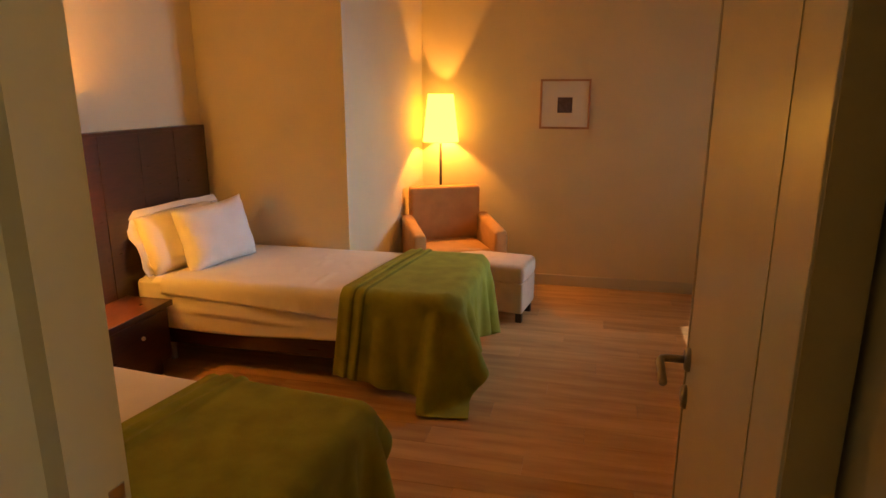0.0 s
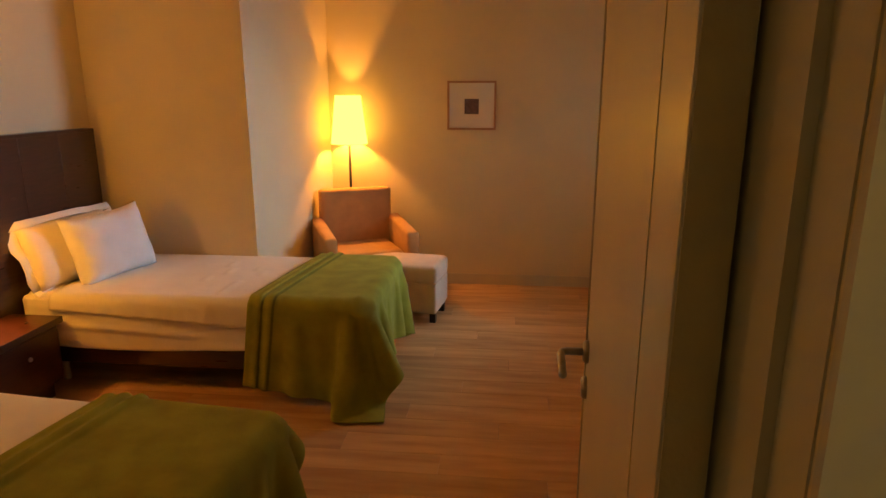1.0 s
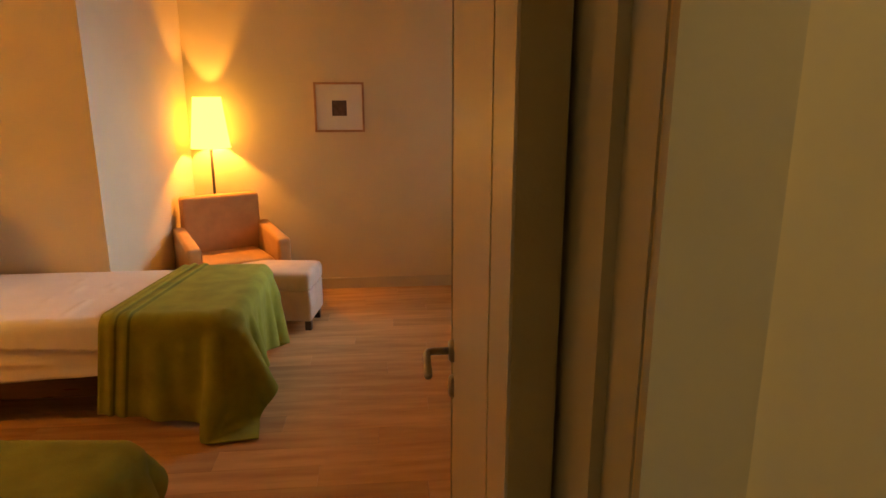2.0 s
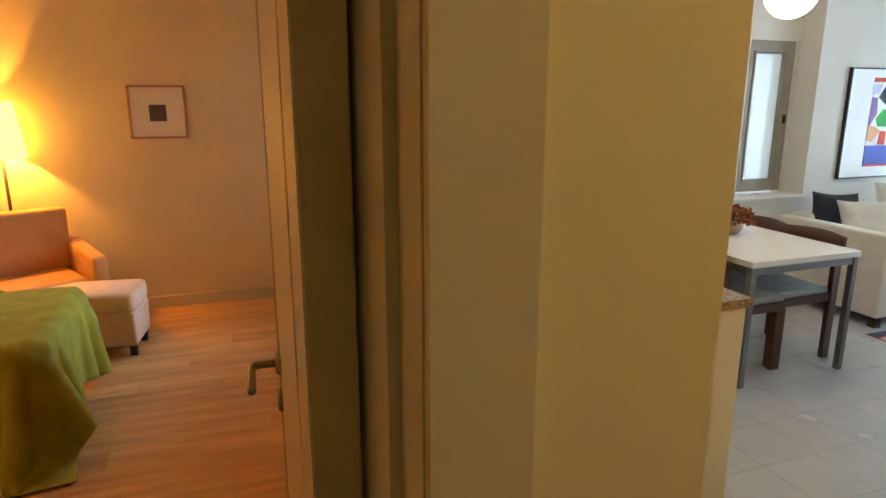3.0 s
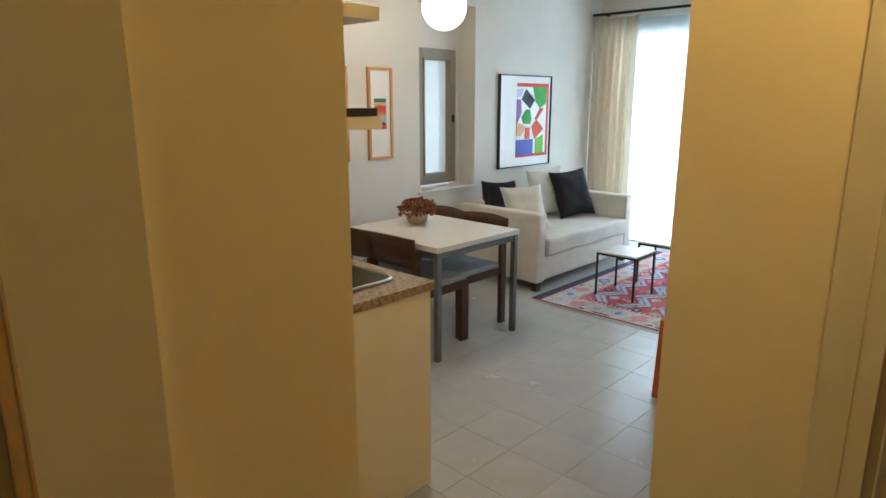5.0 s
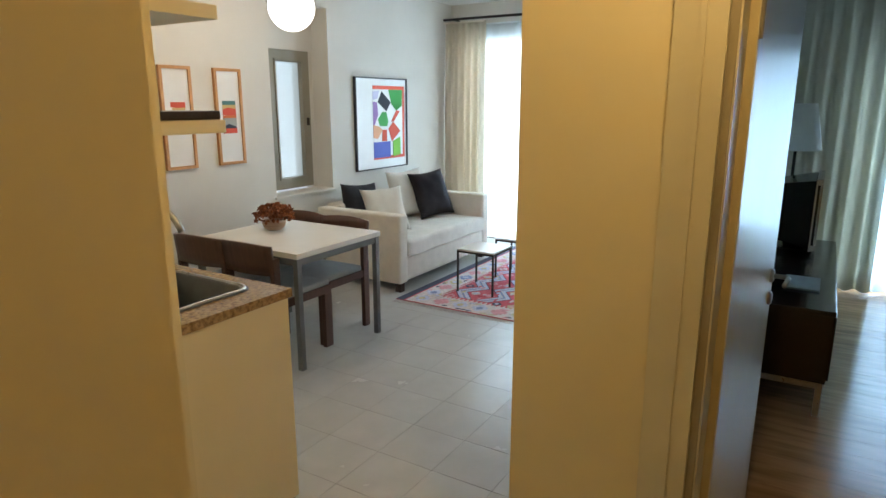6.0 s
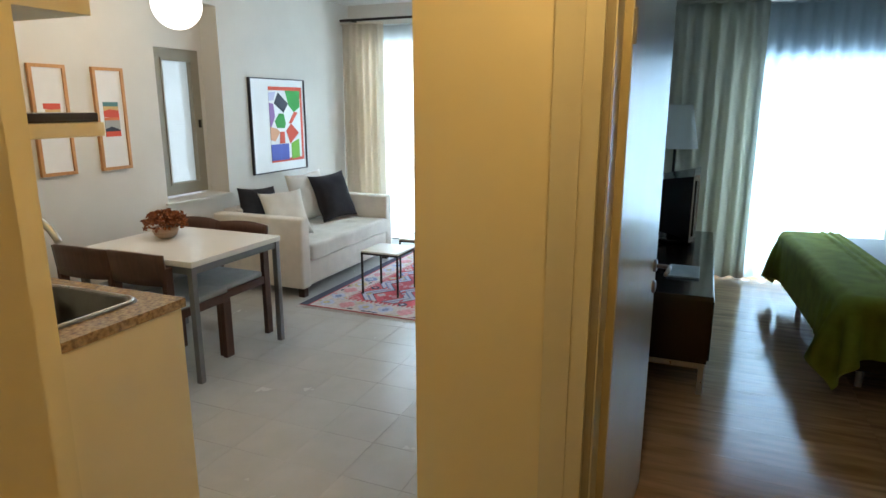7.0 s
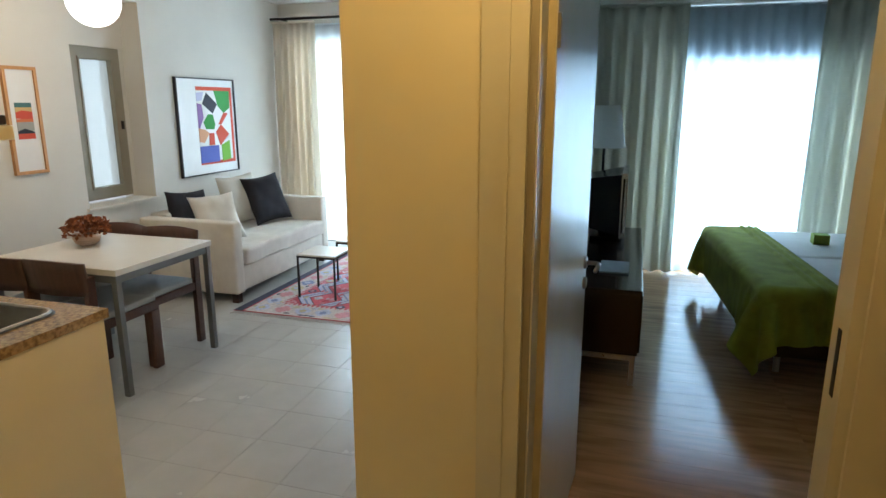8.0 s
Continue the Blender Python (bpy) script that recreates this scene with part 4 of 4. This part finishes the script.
pend = thing("pendant_lamp", (3.19, 2.92, 2.19), "lit white globe pendant over the dining table", "pendant lamp")
part("globe", turned([(0.146 * math.sin(math.pi * k / 20), -0.146 * math.cos(math.pi * k / 20)) for k in range(0, 21)]), GLOBE, pend, "glowing white glass globe", True).visible_shadow = False
part("cap", turned([(0.0, 0.17), (0.03, 0.17), (0.035, 0.13), (0.0, 0.13)]), STEEL, pend, "", True)
part("cable", tube([(0, 0, 0.17), (0, 0, H - 2.19)], 0.004, 8), DARK_METAL, pend)

sofa = thing("sofa", (4.33, 2.92, 0), "beige upholstered two-seat sofa with straight arms", "sofa")
L = 1.62
part("base", box(0.02, L - 0.02, 0.01, 0.90, 0.09, 0.30, 0.015), SOFA, sofa, "", True)
part("armrest", box(0.0, 0.12, 0.0, 0.92, 0.08, 0.68, 0.022, 3), SOFA, sofa, "", True)
part("armrest", box(L - 0.12, L, 0.0, 0.92, 0.08, 0.68, 0.022, 3), SOFA, sofa, "", True)
part("backrest", box(0.12, L - 0.12, 0.74, 0.92, 0.28, 0.70, 0.03, 3), SOFA, sofa, "", True)
part("seat_cushion", box(0.125, L - 0.125, -0.005, 0.75, 0.30, 0.445, 0.035, 4), OFFWHITE, sofa, "off-white seat cushion", True)
throw = sheet(30, 16, lambda u, v: (0.14 + (L - 0.28) * u, 0.40 - 0.56 * v if v < 0.75 else -0.020 - 0.006 * math.sin(19 * u), 0.449 + 0.004 * math.sin(23 * u) if v < 0.75 else 0.449 - 0.52 * (v - 0.75) - 0.008 * math.sin(14 * u)))
part("seat_cover", throw, OFFWHITE, sofa, "loose off-white cover over the seat front", True)
for x in (0.06, L - 0.06):
    for y in (0.05, 0.85):
        part("foot", box(x - 0.03, x + 0.03, y - 0.03, y + 0.03, 0, 0.09, 0.003), DARK_WOOD, sofa, "dark wooden foot")
pillow("cushion", (4.70, 3.60, 0.445), (-12, 4, -6), (0.46, 0.43, 0.13), CHARCOAL, "charcoal cushion leaning on the sofa back", "cushion", seed=21)
pillow("cushion", (4.66, 3.25, 0.45), (-34, -3, -36), (0.40, 0.46, 0.17), OFFWHITE, "off-white cushion propped before a charcoal one", "cushion", seed=22)
pillow("cushion", (5.45, 3.56, 0.445), (-12, -3, -12), (0.48, 0.50, 0.14), OFFWHITE, "off-white cushion leaning on the sofa back", "cushion", seed=23)
pillow("cushion", (5.56, 3.30, 0.458), (-24, -5, -24), (0.42, 0.50, 0.16), CHARCOAL, "charcoal cushion tilted against an off-white one", "cushion", seed=24)


def coffee_table(place, label):
    o = thing("coffee_table", place, label, "coffee table", "small side tables")
    s, h = 0.175, 0.39
    part("tabletop", box(-s, s, -s, s, h - 0.014, h, 0.002), TABLE_WHITE, o)
    part("top_frame", boxes((-s, s, -s, -s + 0.014, h - 0.03, h - 0.014), (-s, s, s - 0.014, s, h - 0.03, h - 0.014), (-s, -s + 0.014, -s + 0.014, s - 0.014, h - 0.03, h - 0.014), (s - 0.014, s, -s + 0.014, s - 0.014, h - 0.03, h - 0.014)), DARK_METAL, o)
    for sx in (-1, 1):
        for sy in (-1, 1):
            x, y = sx * (s - 0.007), sy * (s - 0.007)
            part("leg", box(x - 0.007, x + 0.007, y - 0.007, y + 0.007, 0.012, h - 0.03), DARK_METAL, o)
    return o


ca = coffee_table((4.80, 2.36, 0), "small square pale table on thin dark metal legs")
copy_thing(ca, pose(5.37, 2.28, 0))

# kilim: a red field of stepped zigzags inside a pale figured border
rug = thing("rug", (4.19, 2.87, 0), "red, blue and cream patterned flat-woven kilim rug", "rug")
RW, RD = 2.3, 1.75
part("ground_weave", box(0, RW, -RD, 0, 0.001, 0.008), KILIM["red"], rug)
bands = {k: bmesh.new() for k in KILIM}


def flat(tint, ring, h):
    """A flat woven figure, a little proud of the ground."""
    bm = bands[tint]
    lo = [bm.verts.new((x, y, 0.0078)) for x, y in ring]
    hi = [bm.verts.new((x, y, h)) for x, y in ring]
    f = bm.faces.new(hi)
    if f.normal.z < 0:
        f.normal_flip()
    for k in range(len(ring)):
        bm.faces.new((lo[k], lo[(k + 1) % len(ring)], hi[(k + 1) % len(ring)], hi[k]))


def stepped(tint, cx, cy, w, d, h, steps=3):
    """A lozenge with stepped sides."""
    for n in range(steps):
        p, c = w * (steps - n) / steps, d * (n + 1) / steps
        flat(tint, ((cx - p, cy - c), (cx + p, cy - c), (cx + p, cy + c), (cx - p, cy + c)), h + 0.00015 * n)


EDGE = 0.24
for x0, x1, y0, y1, tint in ((0.0, RW, -0.075, 0.0, "navy"), (0.0, RW, -RD, -RD + 0.05, "navy")):
    flat(tint, ((x0, y0), (x1, y0), (x1, y1), (x0, y1)), 0.0086)
for x0, x1, y0, y1 in ((0.01, RW - 0.01, -EDGE - 0.03, -0.09), (0.01, RW - 0.01, -RD + 0.06, -RD + EDGE), (0.01, EDGE, -RD + EDGE, -EDGE - 0.03), (RW - EDGE, RW - 0.01, -RD + EDGE, -EDGE - 0.03)):
    flat("cream", ((x0, y0), (x1, y0), (x1, y1), (x0, y1)), 0.0086)
rr = random.Random(31)
tints = ("lilac", "rose", "blue", "sand", "rose", "lilac")
for k in range(12):
    x = 0.12 + 0.187 * k
    for y in (-0.18, -RD + 0.15):
        stepped(tints[(k * 5 + (y < -1)) % 6], x, y + rr.uniform(-0.008, 0.008), 0.075, 0.062, 0.0090)
        stepped(tints[(k * 5 + 3) % 6], x, y, 0.032, 0.028, 0.0098, 2)
for k in range(7):
    y = -0.37 - 0.175 * k
    for x in (0.13, RW - 0.13):
        stepped(tints[(k * 5 + 1) % 6], x + rr.uniform(-0.008, 0.008), y, 0.078, 0.066, 0.0090)
        stepped(tints[(k * 5 + 4) % 6], x, y, 0.034, 0.026, 0.0098, 2)
# small filling figures between the border's lozenges
for k in range(60):
    x, y = rr.uniform(0.04, RW - 0.04), rr.choice((-0.115, -0.245, -RD + 0.085, -RD + 0.215)) + rr.uniform(-0.01, 0.01)
    stepped(rr.choice(("rose", "sand", "lilac", "navy")), x, y, 0.026, 0.014, 0.0088, 2)
    x, y = rr.choice((0.04, 0.205, RW - 0.04, RW - 0.205)) + rr.uniform(-0.01, 0.01), rr.uniform(-RD + 0.26, -0.30)
    stepped(rr.choice(("rose", "sand", "lilac", "navy")), x, y, 0.014, 0.028, 0.0088, 2)
# saw teeth round the field
for k in range(44):
    x = EDGE + 0.0414 * k
    for y, d in ((-EDGE - 0.03, -0.05), (-RD + EDGE, 0.05)):
        flat("cream", ((x, y), (x + 0.030, y), (x + 0.015, y + d)), 0.0088)
for k in range(29):
    y = -EDGE - 0.04 - 0.0414 * k
    for x, d in ((EDGE, 0.05), (RW - EDGE, -0.05)):
        flat("cream", ((x, y), (x, y - 0.030), (x + d, y - 0.015)), 0.0088)
# zigzag rows of the field
x0, x1 = EDGE + 0.06, RW - EDGE - 0.06
n = 10
dx = (x1 - x0) / n
for j in range(4):
    cy = -EDGE - 0.19 - 0.285 * j
    for layer, (tint, w) in enumerate((("navy", 0.125), ("lilac", 0.105), ("cream", 0.040), ("blue", 0.022))):
        for i in range(n):
            s0 = 0.065 if (i + j) % 2 else -0.065
            xa, xb = x0 + dx * i, x0 + dx * (i + 1)
            flat(tint, ((xa, cy + s0 - w / 2), (xb, cy - s0 - w / 2), (xb, cy - s0 + w / 2), (xa, cy + s0 + w / 2)), 0.0089 + 0.0004 * layer)
    for i in range(26):
        x, y = rr.uniform(x0, x1), cy + rr.uniform(-0.14, 0.14)
        stepped(rr.choice(("rose", "cream", "rose", "sand", "red")), x, y, rr.uniform(0.02, 0.045), rr.uniform(0.008, 0.018), 0.0103 + 0.00005 * i, 2)
    for i in range(n + 1):
        up = 1 if (i + j) % 2 else -1
        stepped(("rose", "cream", "navy", "rose", "sand")[(i + 2 * j) % 5], x0 + dx * i, cy - up * 0.075, 0.045, 0.04, 0.0092)
        stepped(("red", "lilac", "rose")[(i + j) % 3], x0 + dx * i, cy - up * 0.075, 0.018, 0.016, 0.0101, 2)
for k, b in bands.items():
    tagged(part("woven_pattern", b, KILIM[k], rug, k + " woven figures"), kind="stuff")
fr = boxes(*[(-0.045 - 0.01 * ((k * 7) % 3), 0.0, -RD + 0.012 + 0.0215 * k, -RD + 0.020 + 0.0215 * k, 0.001, 0.005) for k in range(81)])
tagged(part("fringe", fr, KILIM["cream"], rug, "cream knotted fringe"), kind="stuff")

oc = thing("orange_chair", (3.42, 1.11, 0), "orange-red chair with slim tapering legs", "chair", turn=0)
for x, y in ((-0.19, 0.19), (-0.19, -0.19), (0.19, 0.19), (0.19, -0.19)):
    b = bmesh.new()
    vs = add_box(b, x - 0.022, x + 0.022, y - 0.022, y + 0.022, 0, 0.44)
    for v in vs:
        if v.co.z < 0.1:
            v.co.x += 0.012 * (1 if x > 0 else -1)
            v.co.y += 0.012 * (1 if y > 0 else -1)
    part("leg", b, ORANGE, oc)
part("seat", box(-0.215, 0.215, -0.215, 0.215, 0.41, 0.455, 0.012, 3), ORANGE, oc)
part("backrest", box(-0.21, 0.21, -0.225, -0.195, 0.46, 0.82, 0.012, 3), ORANGE, oc)

# ---- kitchen corner ----
kc = thing("kitchen_counter", (1.20, 1.655, 0), "cream kitchen base unit with plain end panel", "cabinet")
part("end_panel", box(0.0, 0.585, 0.0, 0.020, 0.0, 0.865, 0.002), CABINET, kc)
part("body", box(0.0, 0.56, 0.020, 2.20, 0.10, 0.70), CABINET, kc)
part("plinth", box(0.0, 0.52, 0.020, 2.20, 0.0, 0.10), DARK_METAL, kc)
for k in range(4):
    d = part("cabinet_door", box(0.56, 0.579, 0.025 + 0.54 * k, 0.558 + 0.54 * k, 0.105, 0.86, 0.002), CABINET, kc)
    part("handle", tube([(0.579, 0.08 + 0.54 * k, 0.80), (0.60, 0.08 + 0.54 * k, 0.80), (0.60, 0.20 + 0.54 * k, 0.80), (0.579, 0.20 + 0.54 * k, 0.80)], 0.005, 8), STEEL, d, "steel bar handle")
top = thing("worktop", (1.20, 1.645, 0.866), "speckled brown granite worktop with a cut-out sink", "worktop")
sx0, sx1, sy0, sy1 = 0.14, 0.50, 0.14, 0.60
part("slab", boxes((0, 0.60, 0, sy0, 0, 0.034), (0, 0.60, sy1, 2.215, 0, 0.034), (0, sx0, sy0, sy1, 0, 0.034), (sx1, 0.60, sy0, sy1, 0, 0.034)), GRANITE, top)
sink = thing("kitchen_sink", (1.20 + (sx0 + sx1) / 2, 1.645 + (sy0 + sy1) / 2, 0.90), "stainless steel sink bowl set in the worktop", "sink")


def ring_of(w, d, r, z, n=8):
    pts = []
    for cx, cy, a0 in ((w - r, d - r, 0), (-w + r, d - r, 90), (-w + r, -d + r, 180), (w - r, -d + r, 270)):
        for k in range(n + 1):
            a = radians(a0 + 90 * k / n)
            pts.append((cx + r * math.cos(a), cy + r * math.sin(a), z))
    return pts


bm = bmesh.new()
rings = [[bm.verts.new(p) for p in ring_of(*q)] for q in ((0.205, 0.255, 0.07, 0.001), (0.203, 0.253, 0.07, 0.005), (0.180, 0.230, 0.06, 0.006), (0.174, 0.224, 0.058, 0.0), (0.160, 0.21, 0.05, -0.15), (0.12, 0.17, 0.04, -0.165))]
for a, b in zip(rings, rings[1:]):
    for k in range(len(a)):
        bm.faces.new((a[k], a[(k + 1) % len(a)], b[(k + 1) % len(a)], b[k]))
bm.faces.new(rings[-1])
bmesh.ops.recalc_face_normals(bm, faces=bm.faces[:])
part("bowl", bm, SINK_STEEL, sink, "", True)
lip = tube([(x, y, 0.006) for x, y, z in ring_of(0.192, 0.242, 0.066, 0)] + [(0.192, 0.176, 0.006)], 0.007, 8)
part("rim", lip, STEEL, sink, "bright rolled steel rim", True)
part("drain", turned([(0.0, 0.004), (0.03, 0.004), (0.034, 0.0)], 20), DARK_METAL, sink).location = (0, 0, -0.164)
tap = thing("kitchen_tap", (1.445, 2.29, 0.90), "chrome kitchen tap with a curved spout", "tap", turn=-58)
part("body", turned([(0.0, 0.06), (0.02, 0.06), (0.024, 0.0), (0.0, 0.0)], 20), STEEL, tap, "", True)
part("spout", tube([(0, 0, 0.05), (0, 0, 0.20)] + [(0.155 - 0.155 * math.cos(radians(a)), 0, 0.20 + 0.13 * math.sin(radians(a))) for a in range(15, 166, 15)] + [(0.312, 0, 0.215)], 0.013), STEEL, tap, "", True)
part("tap_lever", tube([(0, 0.02, 0.05), (0.0, 0.07, 0.075)], 0.006, 8), STEEL, tap)
for z0, z1, lab in ((1.505, 1.548, "cream wall shelf with a dark box on it"), (1.865, 1.91, "cream wall shelf above another")):
    sh = thing("wall_shelf", (1.20, 1.66, z0), lab, "shelf", "kitchen wall shelves")
    part("board", box(0.0, 0.355, 0.0, 1.20, 0.0, z1 - z0, 0.003), CABINET, sh)
db = tagged(new("dark_tray", mesh_of("dark_tray", box(1.22, 1.545, 1.67, 2.1, 1.549, 1.578, 0.006), BLACK_WOOD)), "thin black tray lying on the wall shelf", "tray")

# ---- far bedroom ----
tv_st = thing("tv_stand", (3.68, -0.205, 0), "low black-brown cabinet on pale metal legs", "tv stand")
part("body", box(0.0, 1.93, 0.0, 0.55, 0.185, 0.555, 0.004), BLACK_WOOD, tv_st)
part("top", box(-0.005, 1.935, -0.006, 0.55, 0.555, 0.58, 0.003), BLACK_WOOD, tv_st)
for k in range(3):
    part("drawer", box(0.02 + 0.635 * k, 0.64 + 0.635 * k, -0.012, 0.0, 0.20, 0.545, 0.002), BLACK_WOOD, tv_st)
part("leg_frame", boxes((0.0, 1.93, 0.01, 0.04, 0.155, 0.185), (0.0, 1.93, 0.50, 0.53, 0.155, 0.185), (0.0, 0.03, 0.04, 0.50, 0.155, 0.185)), STEEL, tv_st, "pale metal rail")
for x in (0.0, 1.90):
    for y in (0.01, 0.50):
        part("leg", box(x, x + 0.03, y, y + 0.03, 0, 0.155), STEEL, tv_st, "pale metal leg")
tv = thing("television", (5.20, 0.02, 0.58), "dark television with a silver front frame", "television")
part("foot", box(-0.18, 0.18, -0.08, 0.16, 0, 0.03, 0.006), SCREEN, tv)
part("neck", box(-0.06, 0.06, -0.02, 0.10, 0.03, 0.10), SCREEN, tv)
back = box(-0.33, 0.33, -0.06, 0.20, 0.06, 0.525, 0.01)
for v in back.verts:
    if v.co.y > 0.1:
        v.co.x *= 0.72
        v.co.z = 0.31 + (v.co.z - 0.31) * 0.8
part("cabinet", back, SCREEN, tv, "dark plastic back")
part("front_frame", boxes((-0.31, 0.36, -0.10, -0.06, 0.05, 0.09), (-0.31, 0.36, -0.10, -0.06, 0.495, 0.535), (0.325, 0.36, -0.10, -0.06, 0.09, 0.495)), SILVER, tv, "silver plastic frame")
stile = box(-0.345, -0.31, -0.10, -0.06, 0.05, 0.535)
for v in stile.verts:
    if v.co.x < -0.3 and v.co.y < -0.08:
        v.co.y = -0.07
part("frame_stile", stile, SILVER, tv, "slanting silver edge")
part("screen", box(-0.31, 0.325, -0.085, -0.062, 0.09, 0.495), SCREEN, tv, "dark screen")
bx = tagged(new("folder", mesh_of("folder", box(4.02, 4.32, -0.13, 0.05, 0.581, 0.592, 0.002), GREY_PAD)), "grey-green folder lying on the cabinet", "folder")
la = thing("floor_lamp", (5.72, 0.14, 0), "unlit floor lamp with a white tapered shade", "floor lamp")
part("base", turned([(0.0, 0.02), (0.12, 0.02), (0.125, 0.0), (0.0, 0.0)]), DARK_METAL, la, "", True)
part("pole", tube([(0, 0, 0.02), (0, 0, 1.5)], 0.011), DARK_METAL, la, "", True)
thick(part("shade", turned([(0.18, 1.25), (0.115, 1.60)]), SHADE_OFF, la, "white tapered cloth shade", True), 0.003)
kb = thing("double_bed", (0, 0, 0), "wide double bed with white sheets before the window", "bed")
part("bed_base", box(3.99, 5.92, -2.86, -0.92, 0.15, 0.27, 0.008), BLACK_WOOD, kb)
for x0, x1 in ((3.99, 4.95), (4.96, 5.94)):
    part("mattress", box(x0, x1, -2.88, -0.90, 0.27, 0.555, 0.05, 4), SHEET, kb, "white covered mattress", True)
for x in (4.15, 5.75):
    for y in (-2.7, -1.05):
        part("leg", tube([(x, y, 0), (x, y, 0.15)], 0.02), STEEL, kb)
part("headboard", box(3.90, 6.0, -2.96, -2.89, 0.1, 1.2, 0.01), DARK_WOOD, kb)
askew = pose(3.98, -0.90, 0, 0, 0, 4.3) @ pose(-3.98, 0.90, 0)
kb.matrix_basis = askew
blanket("blanket", (3.965, 5.965, -2.90, -0.875, 0.566), (4.95, -1.31), 90, (-1.20, 1.27), 0.76, "olive green fleece blanket laid across the bed foot", 14).matrix_basis = askew
tagged(new("card_box", mesh_of("card_box", box(5.42, 5.52, -1.58, -1.47, 0.560, 0.635, 0.003), GREENBOX)), "small lime green card standing on the bed", "card")
hl = thing("ceiling_lamp", (1.26, 0.05, H), "small round ceiling lamp in the hall", "ceiling lamp")
part("canopy", turned([(0.0, -0.02), (0.09, -0.02), (0.10, 0.0), (0.0, 0.0)]), WHITE_WALL, hl, "", True)
part("ring", turned([(0.11, -0.09), (0.115, -0.09), (0.10, -0.02), (0.095, -0.02)]), STEEL, hl, "", True)

# ---- boards and tiles ----
def board_mesh(w, d, t=0.012, b=0.0004):
    bm = bmesh.new()
    add_box(bm, 0, w, 0, d, -t, 0)
    for v in bm.verts:
        if v.co.z > -0.001:
            v.co.x += b if v.co.x < w / 2 else -b
            v.co.y += b if v.co.y < d / 2 else -b
    return bm


def lay_boards(parent, x0, x1, y0, y1, w, d, mat, name, offset, gap):
    cache = {}
    j = 0
    y = y0
    while y < y1 - 0.02:
        x = x0 - offset(j)
        while x < x1 - 0.01:
            a, c = max(x, x0), min(x + w, x1)
            if c - a > 0.03:
                key = (round(c - a, 3), round(min(d, y1 - y), 3))
                if key not in cache:
                    cache[key] = mesh_of(name, board_mesh(c - a - gap, min(d, y1 - y) - gap), mat)
                o = new(name, cache[key])
                o.parent = parent
                o.location = (a, y, 0)
            x += w
        y += d
        j += 1


lay_boards(floor_bedroom, -2.78, 0.30, 0.50, 1.585, 1.20, 0.155, PLANK, "plank", lambda j: (j * 0.47 + 0.3) % 1.2, 0.0007)
lay_boards(floor_bedroom, -2.78, 1.08, 1.585, 5.18, 1.20, 0.155, PLANK, "plank", lambda j: (j * 0.47) % 1.2, 0.0007)
lay_boards(floor_far, 1.80, 6.60, -3.40, 0.47, 0.155, 1.20, FAR_PLANK, "plank", lambda j: 0.0, 0.0007)
lay_boards(floor_living, 1.75, 6.85, 0.67, 3.91, 0.30, 0.30, TILE, "tile", lambda j: 0.13, 0.0012)
lay_boards(floor_living, 0.424, 1.75, 0.50, 1.50, 0.30, 0.30, TILE, "tile", lambda j: 0.0, 0.0012)
lay_boards(floor_living, -1.10, 1.75, -1.30, 0.50, 0.30, 0.30, TILE, "tile", lambda j: 0.0, 0.0012)
